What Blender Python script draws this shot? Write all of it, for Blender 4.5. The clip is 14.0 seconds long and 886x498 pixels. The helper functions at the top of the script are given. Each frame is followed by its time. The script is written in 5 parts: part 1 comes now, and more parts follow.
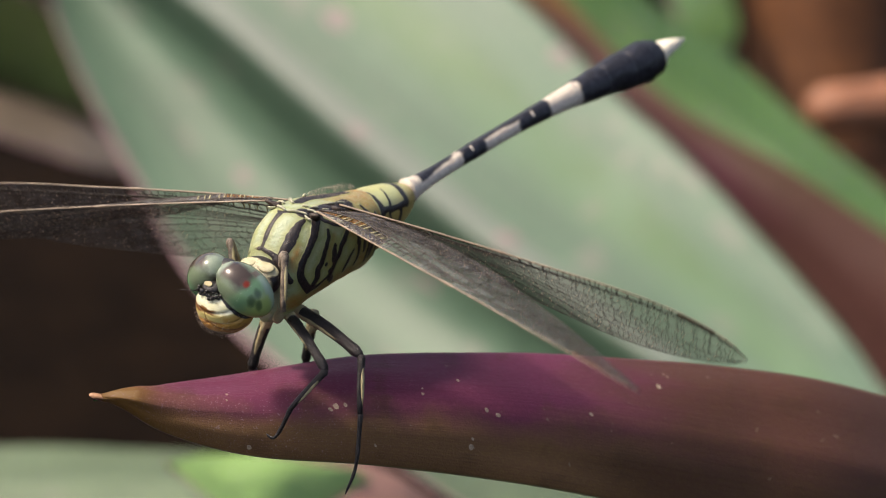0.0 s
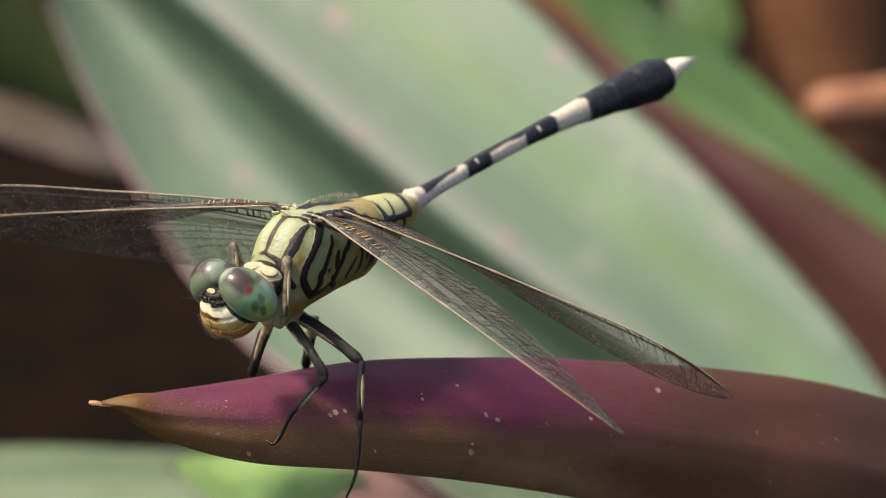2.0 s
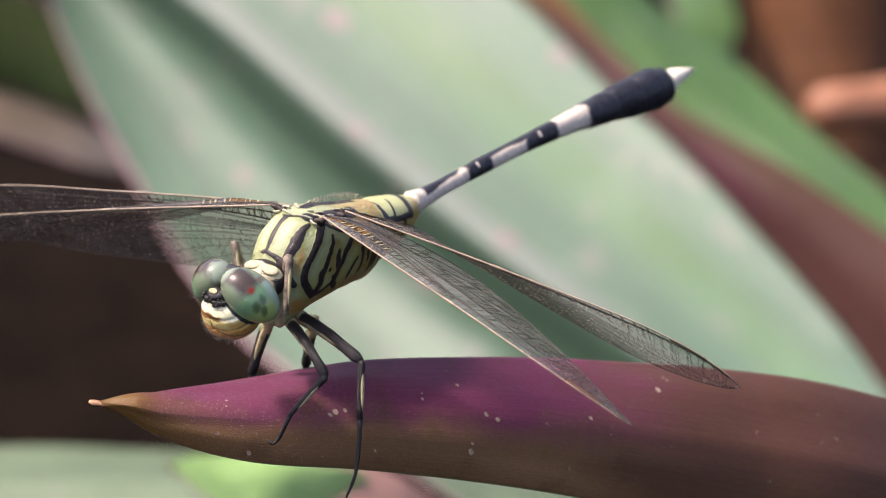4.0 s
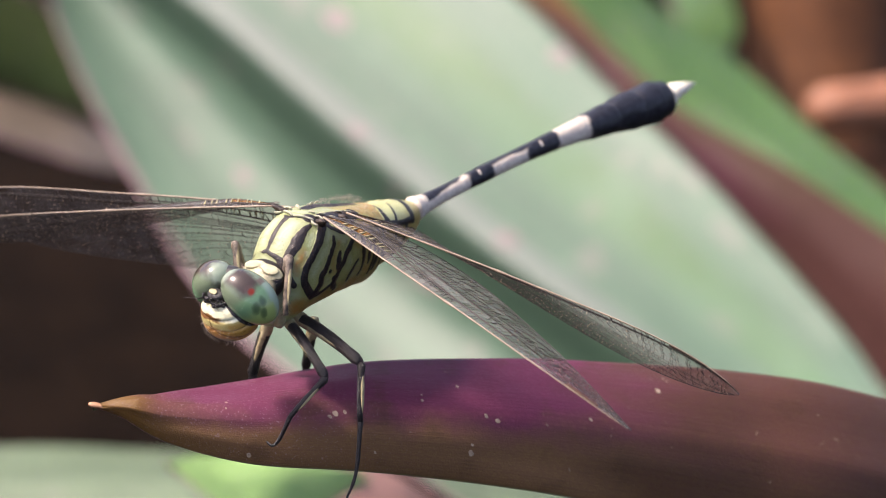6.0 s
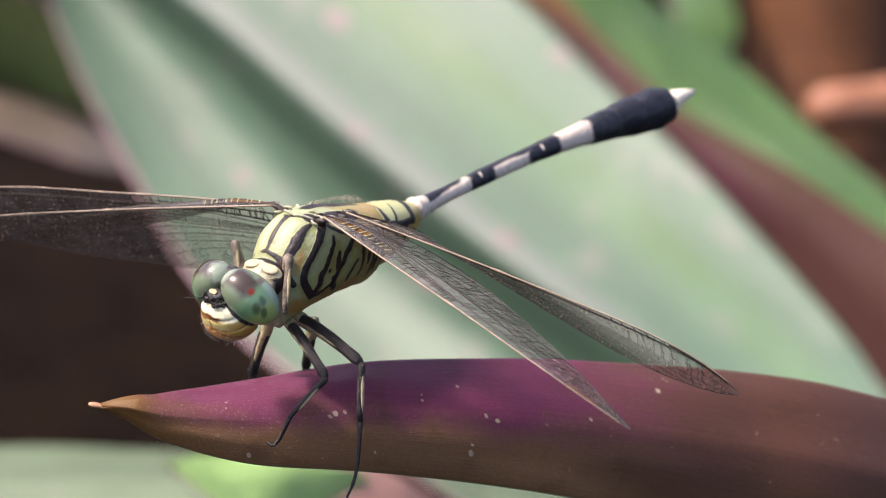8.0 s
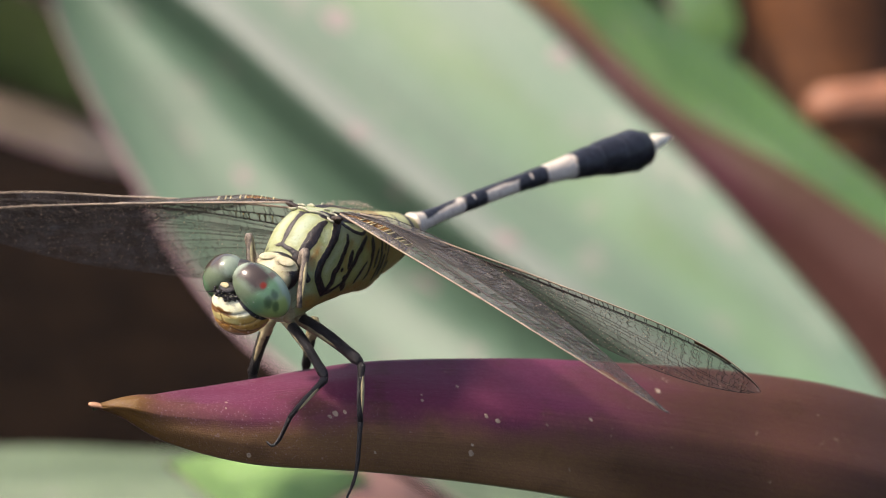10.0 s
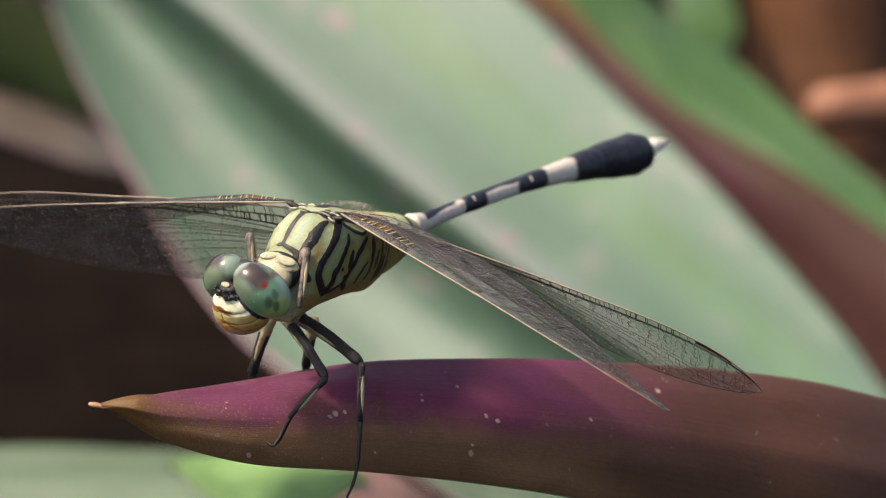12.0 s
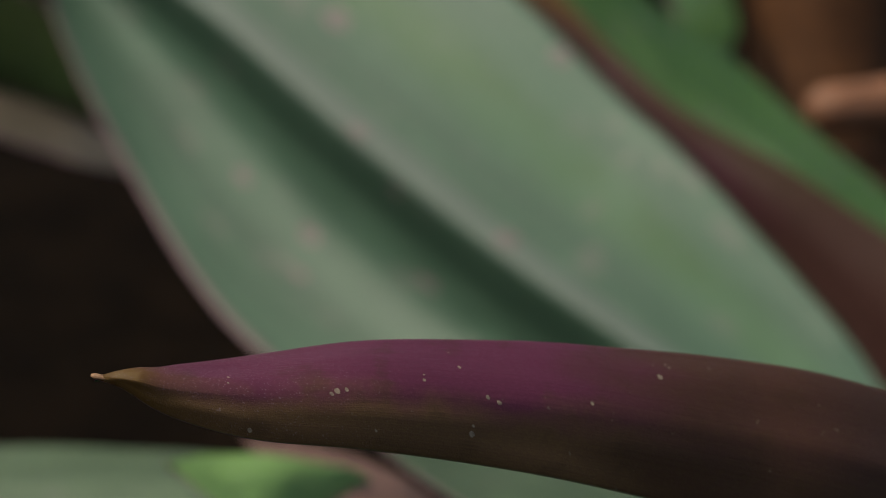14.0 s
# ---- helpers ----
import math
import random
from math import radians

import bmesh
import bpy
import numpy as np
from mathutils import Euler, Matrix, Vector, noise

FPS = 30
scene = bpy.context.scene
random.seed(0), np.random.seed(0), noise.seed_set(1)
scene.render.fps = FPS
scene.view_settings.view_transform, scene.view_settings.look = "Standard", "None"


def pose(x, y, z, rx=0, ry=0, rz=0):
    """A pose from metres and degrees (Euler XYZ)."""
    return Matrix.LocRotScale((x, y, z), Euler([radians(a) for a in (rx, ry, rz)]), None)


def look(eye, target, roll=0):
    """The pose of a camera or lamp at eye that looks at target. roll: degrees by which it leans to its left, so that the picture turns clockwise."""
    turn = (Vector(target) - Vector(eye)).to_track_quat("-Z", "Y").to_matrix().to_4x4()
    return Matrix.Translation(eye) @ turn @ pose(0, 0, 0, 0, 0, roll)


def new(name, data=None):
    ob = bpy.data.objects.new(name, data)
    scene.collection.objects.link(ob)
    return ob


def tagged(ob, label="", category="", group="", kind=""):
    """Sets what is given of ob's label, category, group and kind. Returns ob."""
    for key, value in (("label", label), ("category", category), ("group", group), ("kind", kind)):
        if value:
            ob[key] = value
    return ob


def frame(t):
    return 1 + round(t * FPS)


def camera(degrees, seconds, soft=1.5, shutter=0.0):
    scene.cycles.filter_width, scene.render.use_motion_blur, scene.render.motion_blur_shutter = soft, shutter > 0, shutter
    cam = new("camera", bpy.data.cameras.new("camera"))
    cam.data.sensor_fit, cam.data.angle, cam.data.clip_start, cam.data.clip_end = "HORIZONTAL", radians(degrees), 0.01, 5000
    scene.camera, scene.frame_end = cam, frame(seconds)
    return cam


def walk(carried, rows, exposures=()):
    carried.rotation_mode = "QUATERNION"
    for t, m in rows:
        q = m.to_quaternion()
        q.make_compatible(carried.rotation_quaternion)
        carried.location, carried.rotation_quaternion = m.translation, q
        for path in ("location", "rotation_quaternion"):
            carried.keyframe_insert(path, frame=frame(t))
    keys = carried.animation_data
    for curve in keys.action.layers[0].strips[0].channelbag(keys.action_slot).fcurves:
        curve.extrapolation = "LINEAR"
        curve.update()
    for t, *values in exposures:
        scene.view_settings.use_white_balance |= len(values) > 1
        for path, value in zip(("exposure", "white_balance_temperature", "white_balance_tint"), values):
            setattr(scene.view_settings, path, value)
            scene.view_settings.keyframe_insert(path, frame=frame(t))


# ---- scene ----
MM = 0.001
SECONDS = 14.0
HEIGHT = 0.27          # the perch above the soil
REACH = 236.2          # lens to the insect, in mm
# the view looks 25 degrees down; x to its right, y away from it, z up across it
VIEW = pose(0, 0, HEIGHT, -25, 0, 0)

cam = camera(14, SECONDS, soft=0.6, shutter=0.5)
cam.data.dof.use_dof = True
cam.data.dof.focus_distance = 0.2298
cam.data.dof.aperture_fstop = 52
EYE = VIEW @ Vector((0, -REACH * MM, 0))
walk(cam, [(0, look(EYE, VIEW.translation)), (SECONDS, look(EYE, VIEW.translation))],
     exposures=[(0, 0.72, 7280, 15), (0.3, 1.03, 7100, 19), (0.5, 1.25, 6780, 21), (0.8, 1.15, 6830, 20), (1, 0.86, 7500, 14), (1.2, 0.29, 7500, 13), (1.5, -0.11, 7500, 12), (1.7, 0.29, 7500, 12), (2, 0.76, 7500, 13), (2.5, 1.13, 7030, 20), (3, 0.86, 7150, 19), (3.2, 0.96, 6830, 20), (5.3, 1.19, 6830, 23), (8.2, 1.17, 6830, 23), (10.3, 0.91, 7090, 16), (11.8, 0.86, 7090, 14), (12.3, 0.61, 7090, 12), (12.5, 0.48, 6960, 7), (12.7, 0.36, 6900, 4), (13, 0.18, 6820, 1), (13.5, -0.16, 6820, 0), (14, -0.46, 6980, 1)])

# ---- light ----
SUN_FROM = VIEW.to_3x3() @ Vector((-0.55, -0.29, 0.79)).normalized()
world = bpy.data.worlds.new("sky")
scene.world = world
world.use_nodes = True
sky = world.node_tree.nodes.new("ShaderNodeTexSky")
sky.sky_type = "NISHITA"
sky.sun_disc = False
sky.air_density, sky.dust_density, sky.ozone_density = 0.8, 3.5, 0.4
sky.sun_elevation = math.asin(SUN_FROM.z)
sky.sun_rotation = math.atan2(SUN_FROM.x, SUN_FROM.y)
world.node_tree.links.new(sky.outputs[0], world.node_tree.nodes["Background"].inputs[0])
world.node_tree.nodes["Background"].inputs[1].default_value = 0.15
sun = new("sun", bpy.data.lights.new("sun", "SUN"))
sun.data.energy = 2.9
sun.data.angle = radians(6)
sun.data.color = (1.0, 0.95, 0.87)
sun.matrix_world = look(SUN_FROM, (0, 0, 0))


# ---- node arithmetic for materials ----
class Val:
    """A number that runs through a material's nodes."""

    def __init__(self, tree, sock):
        self.tree, self.sock = tree, sock

    def op(self, kind, *others, clamp=False):
        n = self.tree.nodes.new("ShaderNodeMath")
        n.operation, n.use_clamp = kind, clamp
        for k, v in enumerate((self, *others)):
            if isinstance(v, Val):
                self.tree.links.new(v.sock, n.inputs[k])
            else:
                n.inputs[k].default_value = v
        return Val(self.tree, n.outputs[0])

    def __add__(self, o): return self.op("ADD", o)
    def __sub__(self, o): return self.op("SUBTRACT", o)
    def __mul__(self, o): return self.op("MULTIPLY", o)
    def __neg__(self): return self.op("MULTIPLY", -1.0)
    def abs(self): return self.op("ABSOLUTE")
    def max(self, o): return self.op("MAXIMUM", o)
    def min(self, o): return self.op("MINIMUM", o)

    def step(self, a, b):
        """0 below a, 1 above b, smooth between; turned round where a > b."""
        n = self.tree.nodes.new("ShaderNodeMapRange")
        n.interpolation_type = "SMOOTHSTEP"
        self.tree.links.new(self.sock, n.inputs["Value"])
        lo, hi = min(a, b), max(a, b)
        n.inputs["From Min"].default_value, n.inputs["From Max"].default_value = lo, hi
        n.inputs["To Min"].default_value, n.inputs["To Max"].default_value = (0, 1) if a < b else (1, 0)
        return Val(self.tree, n.outputs["Result"])

    def band(self, a, b, soft):
        return self.step(a - soft, a + soft) * self.step(b + soft, b - soft)


class Stuff:
    """A material in the making: coordinates in mm, noises, colour mixes."""

    def __init__(self, name, rough=0.5, metal=0.0, spec=0.5, coat=0.0, sss=0.0):
        self.mat = bpy.data.materials.new(name)
        self.mat.use_nodes = True
        self.tree = self.mat.node_tree
        self.bsdf = self.tree.nodes["Principled BSDF"]
        i = self.bsdf.inputs
        i["Roughness"].default_value, i["Metallic"].default_value = rough, metal
        i["Specular IOR Level"].default_value = spec
        i["Coat Weight"].default_value = coat
        i["Coat Roughness"].default_value = 0.12
        if sss:
            i["Subsurface Weight"].default_value = sss
            i["Subsurface Radius"].default_value = (0.0006, 0.0005, 0.0003)
            i["Subsurface Scale"].default_value = 1.0

    def link(self, a, b):
        self.tree.links.new(a, b)

    def coords(self, kind="Object"):
        """x, y, z in mm in the thing's own space, or u, v, 0 for kind UV."""
        n = self.tree.nodes.new("ShaderNodeTexCoord")
        s = self.tree.nodes.new("ShaderNodeSeparateXYZ")
        self.link(n.outputs[kind], s.inputs[0])
        k = 1.0 if kind == "UV" else 1000.0
        return [Val(self.tree, s.outputs[a]) * k for a in range(3)]

    def stored(self, name):
        """A number kept with the mesh."""
        n = self.tree.nodes.new("ShaderNodeAttribute")
        n.attribute_name = name
        return Val(self.tree, n.outputs["Fac"])

    def vec3(self, x, y, z):
        n = self.tree.nodes.new("ShaderNodeCombineXYZ")
        for k, v in enumerate((x, y, z)):
            if isinstance(v, Val):
                self.link(v.sock, n.inputs[k])
            else:
                n.inputs[k].default_value = v
        return n.outputs[0]

    def noise(self, vec, scale, detail=4.0, rough=0.55):
        n = self.tree.nodes.new("ShaderNodeTexNoise")
        self.link(vec, n.inputs["Vector"])
        n.inputs["Scale"].default_value, n.inputs["Detail"].default_value = scale, detail
        n.inputs["Roughness"].default_value = rough
        return Val(self.tree, n.outputs["Fac"])

    def cells(self, vec, scale, out="Distance"):
        n = self.tree.nodes.new("ShaderNodeTexVoronoi")
        self.link(vec, n.inputs["Vector"])
        n.inputs["Scale"].default_value = scale
        return Val(self.tree, n.outputs[out])

    def rgb(self, c):
        n = self.tree.nodes.new("ShaderNodeRGB")
        n.outputs[0].default_value = (*c, 1)
        return n.outputs[0]

    def mix(self, fac, a, b):
        n = self.tree.nodes.new("ShaderNodeMix")
        n.data_type = "RGBA"
        if isinstance(fac, Val):
            self.link(fac.sock, n.inputs["Factor"])
        else:
            n.inputs["Factor"].default_value = fac
        for v, k in ((a, 6), (b, 7)):
            if isinstance(v, tuple):
                n.inputs[k].default_value = (*v, 1)
            else:
                self.link(v, n.inputs[k])
        return n.outputs[2]

    def colour(self, sock):
        self.link(sock, self.bsdf.inputs["Base Color"])

    def set(self, name, val):
        self.link(val.sock, self.bsdf.inputs[name])

    def bump(self, val, depth, strength=1.0):
        n = self.tree.nodes.new("ShaderNodeBump")
        n.inputs["Strength"].default_value, n.inputs["Distance"].default_value = strength, depth * MM
        self.link(val.sock, n.inputs["Height"])
        self.link(n.outputs[0], self.bsdf.inputs["Normal"])

    def glow_through(self, sock, share):
        """Leaf light: a share of translucent shading of the same colour."""
        t = self.tree.nodes.new("ShaderNodeBsdfTranslucent")
        m = self.tree.nodes.new("ShaderNodeMixShader")
        self.link(sock, t.inputs["Color"])
        m.inputs[0].default_value = share
        self.link(self.bsdf.outputs[0], m.inputs[1])
        self.link(t.outputs[0], m.inputs[2])
        self.link(m.outputs[0], self.tree.nodes["Material Output"].inputs["Surface"])


def plain(name, c, rough=0.5, spec=0.5, spread=0.35, scale=2.0, bump=0.03):
    """A material of one colour with grain at two scales."""
    s = Stuff(name, rough, spec=spec)
    x, y, z = s.coords()
    vec = s.vec3(x, y, z)
    n = s.noise(vec, scale)
    f = s.noise(vec, scale * 7)
    dark = tuple(v * (1 - spread) for v in c)
    light = tuple(min(1, v * (1 + spread)) for v in c)
    s.colour(s.mix((n * 0.6 + f * 0.4).step(0.3, 0.7), dark, light))
    s.bump(f, bump)
    return s.mat


# ---- mesh helpers ----
def part(name, bm, mats, parent=None, label=""):
    """Links a bmesh (in mm) as one mesh object, under a thing or a part."""
    bmesh.ops.recalc_face_normals(bm, faces=bm.faces[:])
    bmesh.ops.scale(bm, vec=(MM, MM, MM), verts=bm.verts[:])
    me = bpy.data.meshes.new(name)
    bm.to_mesh(me)
    bm.free()
    for m in (mats if isinstance(mats, (list, tuple)) else [mats]):
        me.materials.append(m)
    me.polygons.foreach_set("use_smooth", [True] * len(me.polygons))
    ob = new(name, me)
    if parent:
        ob.parent = parent
    if label:
        tagged(ob, label)
    return ob


def spline(pts, n):
    """n + 1 points of a smooth curve through pts (tuples of any length)."""
    p = [np.array(q, float) for q in pts]
    p = [2 * p[0] - p[1]] + p + [2 * p[-1] - p[-2]]
    out = []
    for k in range(n + 1):
        s = k / n * (len(p) - 3)
        j = min(int(s), len(p) - 4)
        f = s - j
        a, b, c, d = p[j:j + 4]
        out.append(0.5 * (2 * b + (c - a) * f + (2 * a - 5 * b + 4 * c - d) * f * f + (3 * b - a - 3 * c + d) * f ** 3))
    return out


def skin(bm, rings, closed=True, caps=True, mat=0):
    """Faces between rings of vertices."""
    vs = [[bm.verts.new(tuple(p)) for p in r] for r in rings]
    n = len(vs[0])
    for a, b in zip(vs, vs[1:]):
        for k in range(n if closed else n - 1):
            f = bm.faces.new((a[k], a[(k + 1) % n], b[(k + 1) % n], b[k]))
            f.material_index = mat
    if caps:
        bm.faces.new(vs[0][::-1]).material_index = mat
        bm.faces.new(vs[-1]).material_index = mat
    return vs


def tube(bm, pts, radii, n=8, mat=0, flat=1.0):
    """A tube along pts."""
    pts = [Vector(p) for p in pts]
    rings = []
    side = None
    for k, p in enumerate(pts):
        d = (pts[min(k + 1, len(pts) - 1)] - pts[max(k - 1, 0)]).normalized()
        if side is None:
            side = d.orthogonal().normalized()
        side = (side - d * side.dot(d)).normalized()
        up = d.cross(side)
        r = radii[k] if isinstance(radii, (list, tuple)) else radii
        rings.append([p + side * (r * math.cos(a)) + up * (r * flat * math.sin(a)) for a in (2 * math.pi * j / n for j in range(n))])
    return skin(bm, rings, mat=mat)


def loft_x(bm, stations, n=40, per=6, mat=0):
    """A body along x. Stations: x, y, z of the middle, half width, height above, depth below, squareness."""
    rings = []
    for x, y, z, w, up, down, sq in spline(stations, per * (len(stations) - 1)):
        ring = []
        for k in range(n):
            a = 2 * math.pi * k / n
            c, s = math.cos(a), math.sin(a)
            e = 2.0 / max(sq, 0.5)
            cc = math.copysign(abs(c) ** e, c)
            ss = math.copysign(abs(s) ** e, s)
            ring.append((x, y + max(w, 0.02) * cc, z + (max(up, 0.02) if s > 0 else max(down, 0.02)) * ss))
        rings.append(ring)
    return skin(bm, rings, mat=mat)


def ball(bm, c, r, turn=None, u=24, v=16):
    m = Matrix.Translation(c) @ (turn or Matrix()) @ Matrix.Diagonal((*r, 1))
    return bmesh.ops.create_uvsphere(bm, u_segments=u, v_segments=v, radius=1, matrix=m)


def leaf_mesh(rows, across, along, thick, fold):
    """A blade. Rows: middle xyz, one margin xyz, other margin xyz. fold(v, s): how far, in mm, the blade stands back along its normal
    at v (-1 to 1 across it) and s (0 to 1 along it). Upper and under side and rim are materials 0, 1, 2."""
    bm = bmesh.new()
    uv = bm.loops.layers.uv.new("UVMap")
    grid, where = [], []
    for k, q in enumerate(spline(rows, along)):
        c, l, r = Vector(q[0:3]), Vector(q[3:6]), Vector(q[6:9])
        s = k / along
        row = []
        for j in range(across + 1):
            v = -1 + 2 * j / across
            p = c.lerp(l, -v) if v < 0 else c.lerp(r, v)
            row.append((p, v, s))
        grid.append(row)
    pts = np.array([[tuple(p[0]) for p in r] for r in grid])
    tu = np.gradient(pts, axis=0)
    tv = np.gradient(pts, axis=1)
    nn = np.cross(tu, tv)
    nn /= np.linalg.norm(nn, axis=2, keepdims=True) + 1e-9
    mid = nn[:, across // 2:across // 2 + 1, :]
    if mid[:, :, 1].mean() > 0:
        nn = -nn
    for a in range(along + 1):
        for b in range(across + 1):
            _, v, s = grid[a][b]
            w = 0.25 * noise.noise((s * 9, v * 2, thick * 7))
            pts[a, b] -= nn[a, b] * (fold(v, s) + w)
    tops, lows = [], []
    for a in range(along + 1):
        tops.append([bm.verts.new(pts[a, b]) for b in range(across + 1)])
        lows.append([bm.verts.new(pts[a, b] - nn[a, b] * thick * (1 - 0.7 * abs(grid[a][b][1]) ** 4)) for b in range(across + 1)])

    def face(vs, idx, mat):
        f = bm.faces.new(vs)
        f.material_index = mat
        for loop, (a, b) in zip(f.loops, idx):
            loop[uv].uv = (a / along, b / across)
    for a in range(along):
        for b in range(across):
            q = [(a, b), (a, b + 1), (a + 1, b + 1), (a + 1, b)]
            face([tops[i][j] for i, j in q], q, 0)
            face([lows[i][j] for i, j in q[::-1]], q[::-1], 1)
        for b in (0, across):
            q = [(a, b), (a + 1, b)]
            face([tops[a][b], tops[a + 1][b], lows[a + 1][b], lows[a][b]], q + q[::-1], 2)
    for a in (0, along):
        for b in range(across):
            face([tops[a][b], tops[a][b + 1], lows[a][b + 1], lows[a][b]], [(a, b), (a, b + 1), (a, b + 1), (a, b)], 2)
    return bm


def stroke_gap(p, pts, width):
    """How far p lies outside a stroke through pts that tapers from width[0] to width[-1]."""
    best = 9.0
    n = len(pts) - 1
    for k in range(max(1, n)):
        a, b = pts[k], pts[min(k + 1, n)]
        d = b - a
        f = min(1.0, max(0.0, (p - a).dot(d) / max(1e-6, d.length_squared)))
        w = (k + f) / max(1, n) * (len(width) - 1)
        j = min(int(w), max(0, len(width) - 2))
        half = width[j] + (width[min(j + 1, len(width) - 1)] - width[j]) * (w - j)
        best = min(best, (p - a - d * f).length - half)
    return best


def ink(bm, strokes, mirror, name="ink", groove=0.0):
    """Stores with each vertex its distance from the nearest marking, alike on both sides of y = mirror, and sinks the marked skin a little."""
    layer = bm.verts.layers.float.new(name)
    bm.normal_update()
    skin_at = np.array([tuple(v.co) for v in bm.verts])
    lines = []
    for w, p in strokes:
        fine = spline(p, 3 * (len(p) - 1)) if len(p) > 1 else [np.array(p[0], float)]
        # each stroke lies on the skin
        lines.append((w, [Vector(skin_at[np.argmin(((skin_at - q) ** 2).sum(axis=1))]) for q in fine]))
    for v in bm.verts:
        p = v.co.copy() if mirror is None else Vector((v.co.x, abs(v.co.y - mirror) + mirror, v.co.z))
        gap = 9.0
        for w, pts in lines:
            if min((p - q).length for q in pts) < 1.6:
                gap = min(gap, stroke_gap(p, pts, w))
        v[layer] = gap
    if groove:
        for v in bm.verts:
            v.co -= v.normal * groove * min(1.0, max(0.0, 0.5 - v[layer] * 2.0))


def thing(name, m, label, category, group="", kind=""):
    ob = new(name)
    ob.empty_display_size = 0.01
    ob.matrix_basis = m
    return tagged(ob, label, category, group, kind)


# ---- materials ----
def leaf_green(name, deep, pale, stripe, sheen=0.5, rough=0.42, fold_shading=None):
    """The upper side of a leaf: veins along it, pale lengthwise bands, a waxy bloom, small scars; if asked, painted
    shade and light along a fold.
    """
    s = Stuff(name, rough, spec=sheen)
    u, v, _ = s.coords("UV")
    along = s.vec3(u * 1.6, v * 30, 0.0)
    fine = s.noise(s.vec3(u * 3, v * 150, 0.0), 1.0, 3)
    broad = s.noise(along, 0.35, 3)
    spots = s.cells(s.vec3(u * 17 + broad * 0.6, v * 8, 0.0), 1.0)
    where = s.noise(s.vec3(u * 3, v * 3, 5.0), 1.0, 2)
    cloud = s.noise(s.vec3(u * 12, v * 8, 1.0), 1.0, 4)
    base = s.mix(broad.step(0.35, 0.65), deep, pale)
    base = s.mix(fine.step(0.35, 0.75) * 0.35, base, tuple(c * 0.6 for c in deep))
    if stripe:
        at, width, tone = stripe
        base = s.mix(((v - at).abs()).step(width, 0.0) * 0.7, base, tone)
    mottle = s.noise(s.vec3(u * 70, v * 34, 2.0), 1.0, 4)
    base = s.mix(mottle.step(0.48, 0.72) * 0.35, base, tuple(0.5 * c + 0.075 for c in pale))
    base = s.mix(cloud.step(0.42, 0.66) * 0.4, base, tuple(c * 1.3 for c in pale))
    base = s.mix(spots.step(0.34, 0.1) * where.step(0.4, 0.52) * 0.4, base, (0.22, 0.20, 0.18))
    # shade of the steep flank, painted as a dark band along the midrib
    if fold_shading:
        base = s.mix((v - fold_shading[0]).abs().step(fold_shading[1], fold_shading[1] * 0.1) * 0.7, base, fold_shading[2])
    # light caught by the crest, painted as a pale line beside it
    if fold_shading:
        base = s.mix((v - fold_shading[0] - 0.085).abs().step(0.05, 0.01) * 0.6, base, (0.17, 0.185, 0.17))
    margin = v.step(0.03, 0.005)
    base = s.mix(margin * 0.8, base, (0.32, 0.16, 0.2))
    s.colour(base)
    s.set("Roughness", fine * 0.15 + broad * 0.15 + cloud * 0.15 + (rough - 0.22))
    s.bump(fine, 0.08)
    s.glow_through(base, 0.15)
    return s.mat


def leaf_purple(name, wine, brown, olive, gloss=0.28):
    """The purple underside of a leaf: wine along the upper part, browner to the lower margin and the base, painted sun
    sparkle on its grain, scars.
    """
    s = Stuff(name, 0.42, spec=gloss)
    u, v, _ = s.coords("UV")
    x, y, z = s.coords()
    vec = s.vec3(x, y, z)
    fine = s.noise(s.vec3(u * 4, v * 70, 0.0), 1.0, 3)
    broad = s.noise(s.vec3(u * 10, v * 3, 0.0), 1.0, 3)
    blot = s.noise(vec, 0.35, 5)
    grain_sparkle = s.noise(vec, 9.0, 2)
    low = (v + (broad - 0.5) * 0.3 + (blot - 0.5) * 0.25).step(0.42, 0.75)
    base = s.mix(low, wine, olive)
    base = s.mix((u + (broad - 0.5) * 0.15).step(0.5, 0.62) * 0.9, base, brown)
    base = s.mix(fine.step(0.45, 0.75) * 0.16, base, tuple(c * 0.5 for c in wine))
    base = s.mix((blot + (fine - 0.5) * 0.3).step(0.55, 0.7) * 0.35, base, tuple(c * 0.3 for c in olive))
    base = s.mix((u - v * 0.10 + broad * 0.08).step(0.22, 0.08), base, (0.15, 0.082, 0.02))
    base = s.mix(v.step(0.985, 1.0) * 0.6, base, (0.25, 0.3, 0.12))
    # sparkle of the sunlit tip end, painted as pale grains
    base = s.mix(grain_sparkle.step(0.62, 0.72) * u.step(0.45, 0.25) * 0.5, base, (0.5, 0.36, 0.4))
    base = s.mix(s.noise(vec, 1.4, 2).step(0.72, 0.76) * 0.5, base, (0.34, 0.26, 0.18))
    s.set("Roughness", fine * 0.15 + blot * 0.15 + 0.28)
    rows_of_cells = s.cells(s.vec3(u * 260, v * 60, 0.0), 1.0)
    base = s.mix(rows_of_cells.step(0.25, 0.6) * 0.16, base, tuple(c * 0.45 for c in wine))
    s.colour(base)
    s.bump(fine * 0.3 + grain_sparkle * 0.35 + blot * 0.6 + rows_of_cells * 0.08, 0.10)
    # light that comes through the blade is reddish brown
    s.glow_through(s.mix(0.3, (0.26, 0.085, 0.035), base), 0.14)
    return s.mat


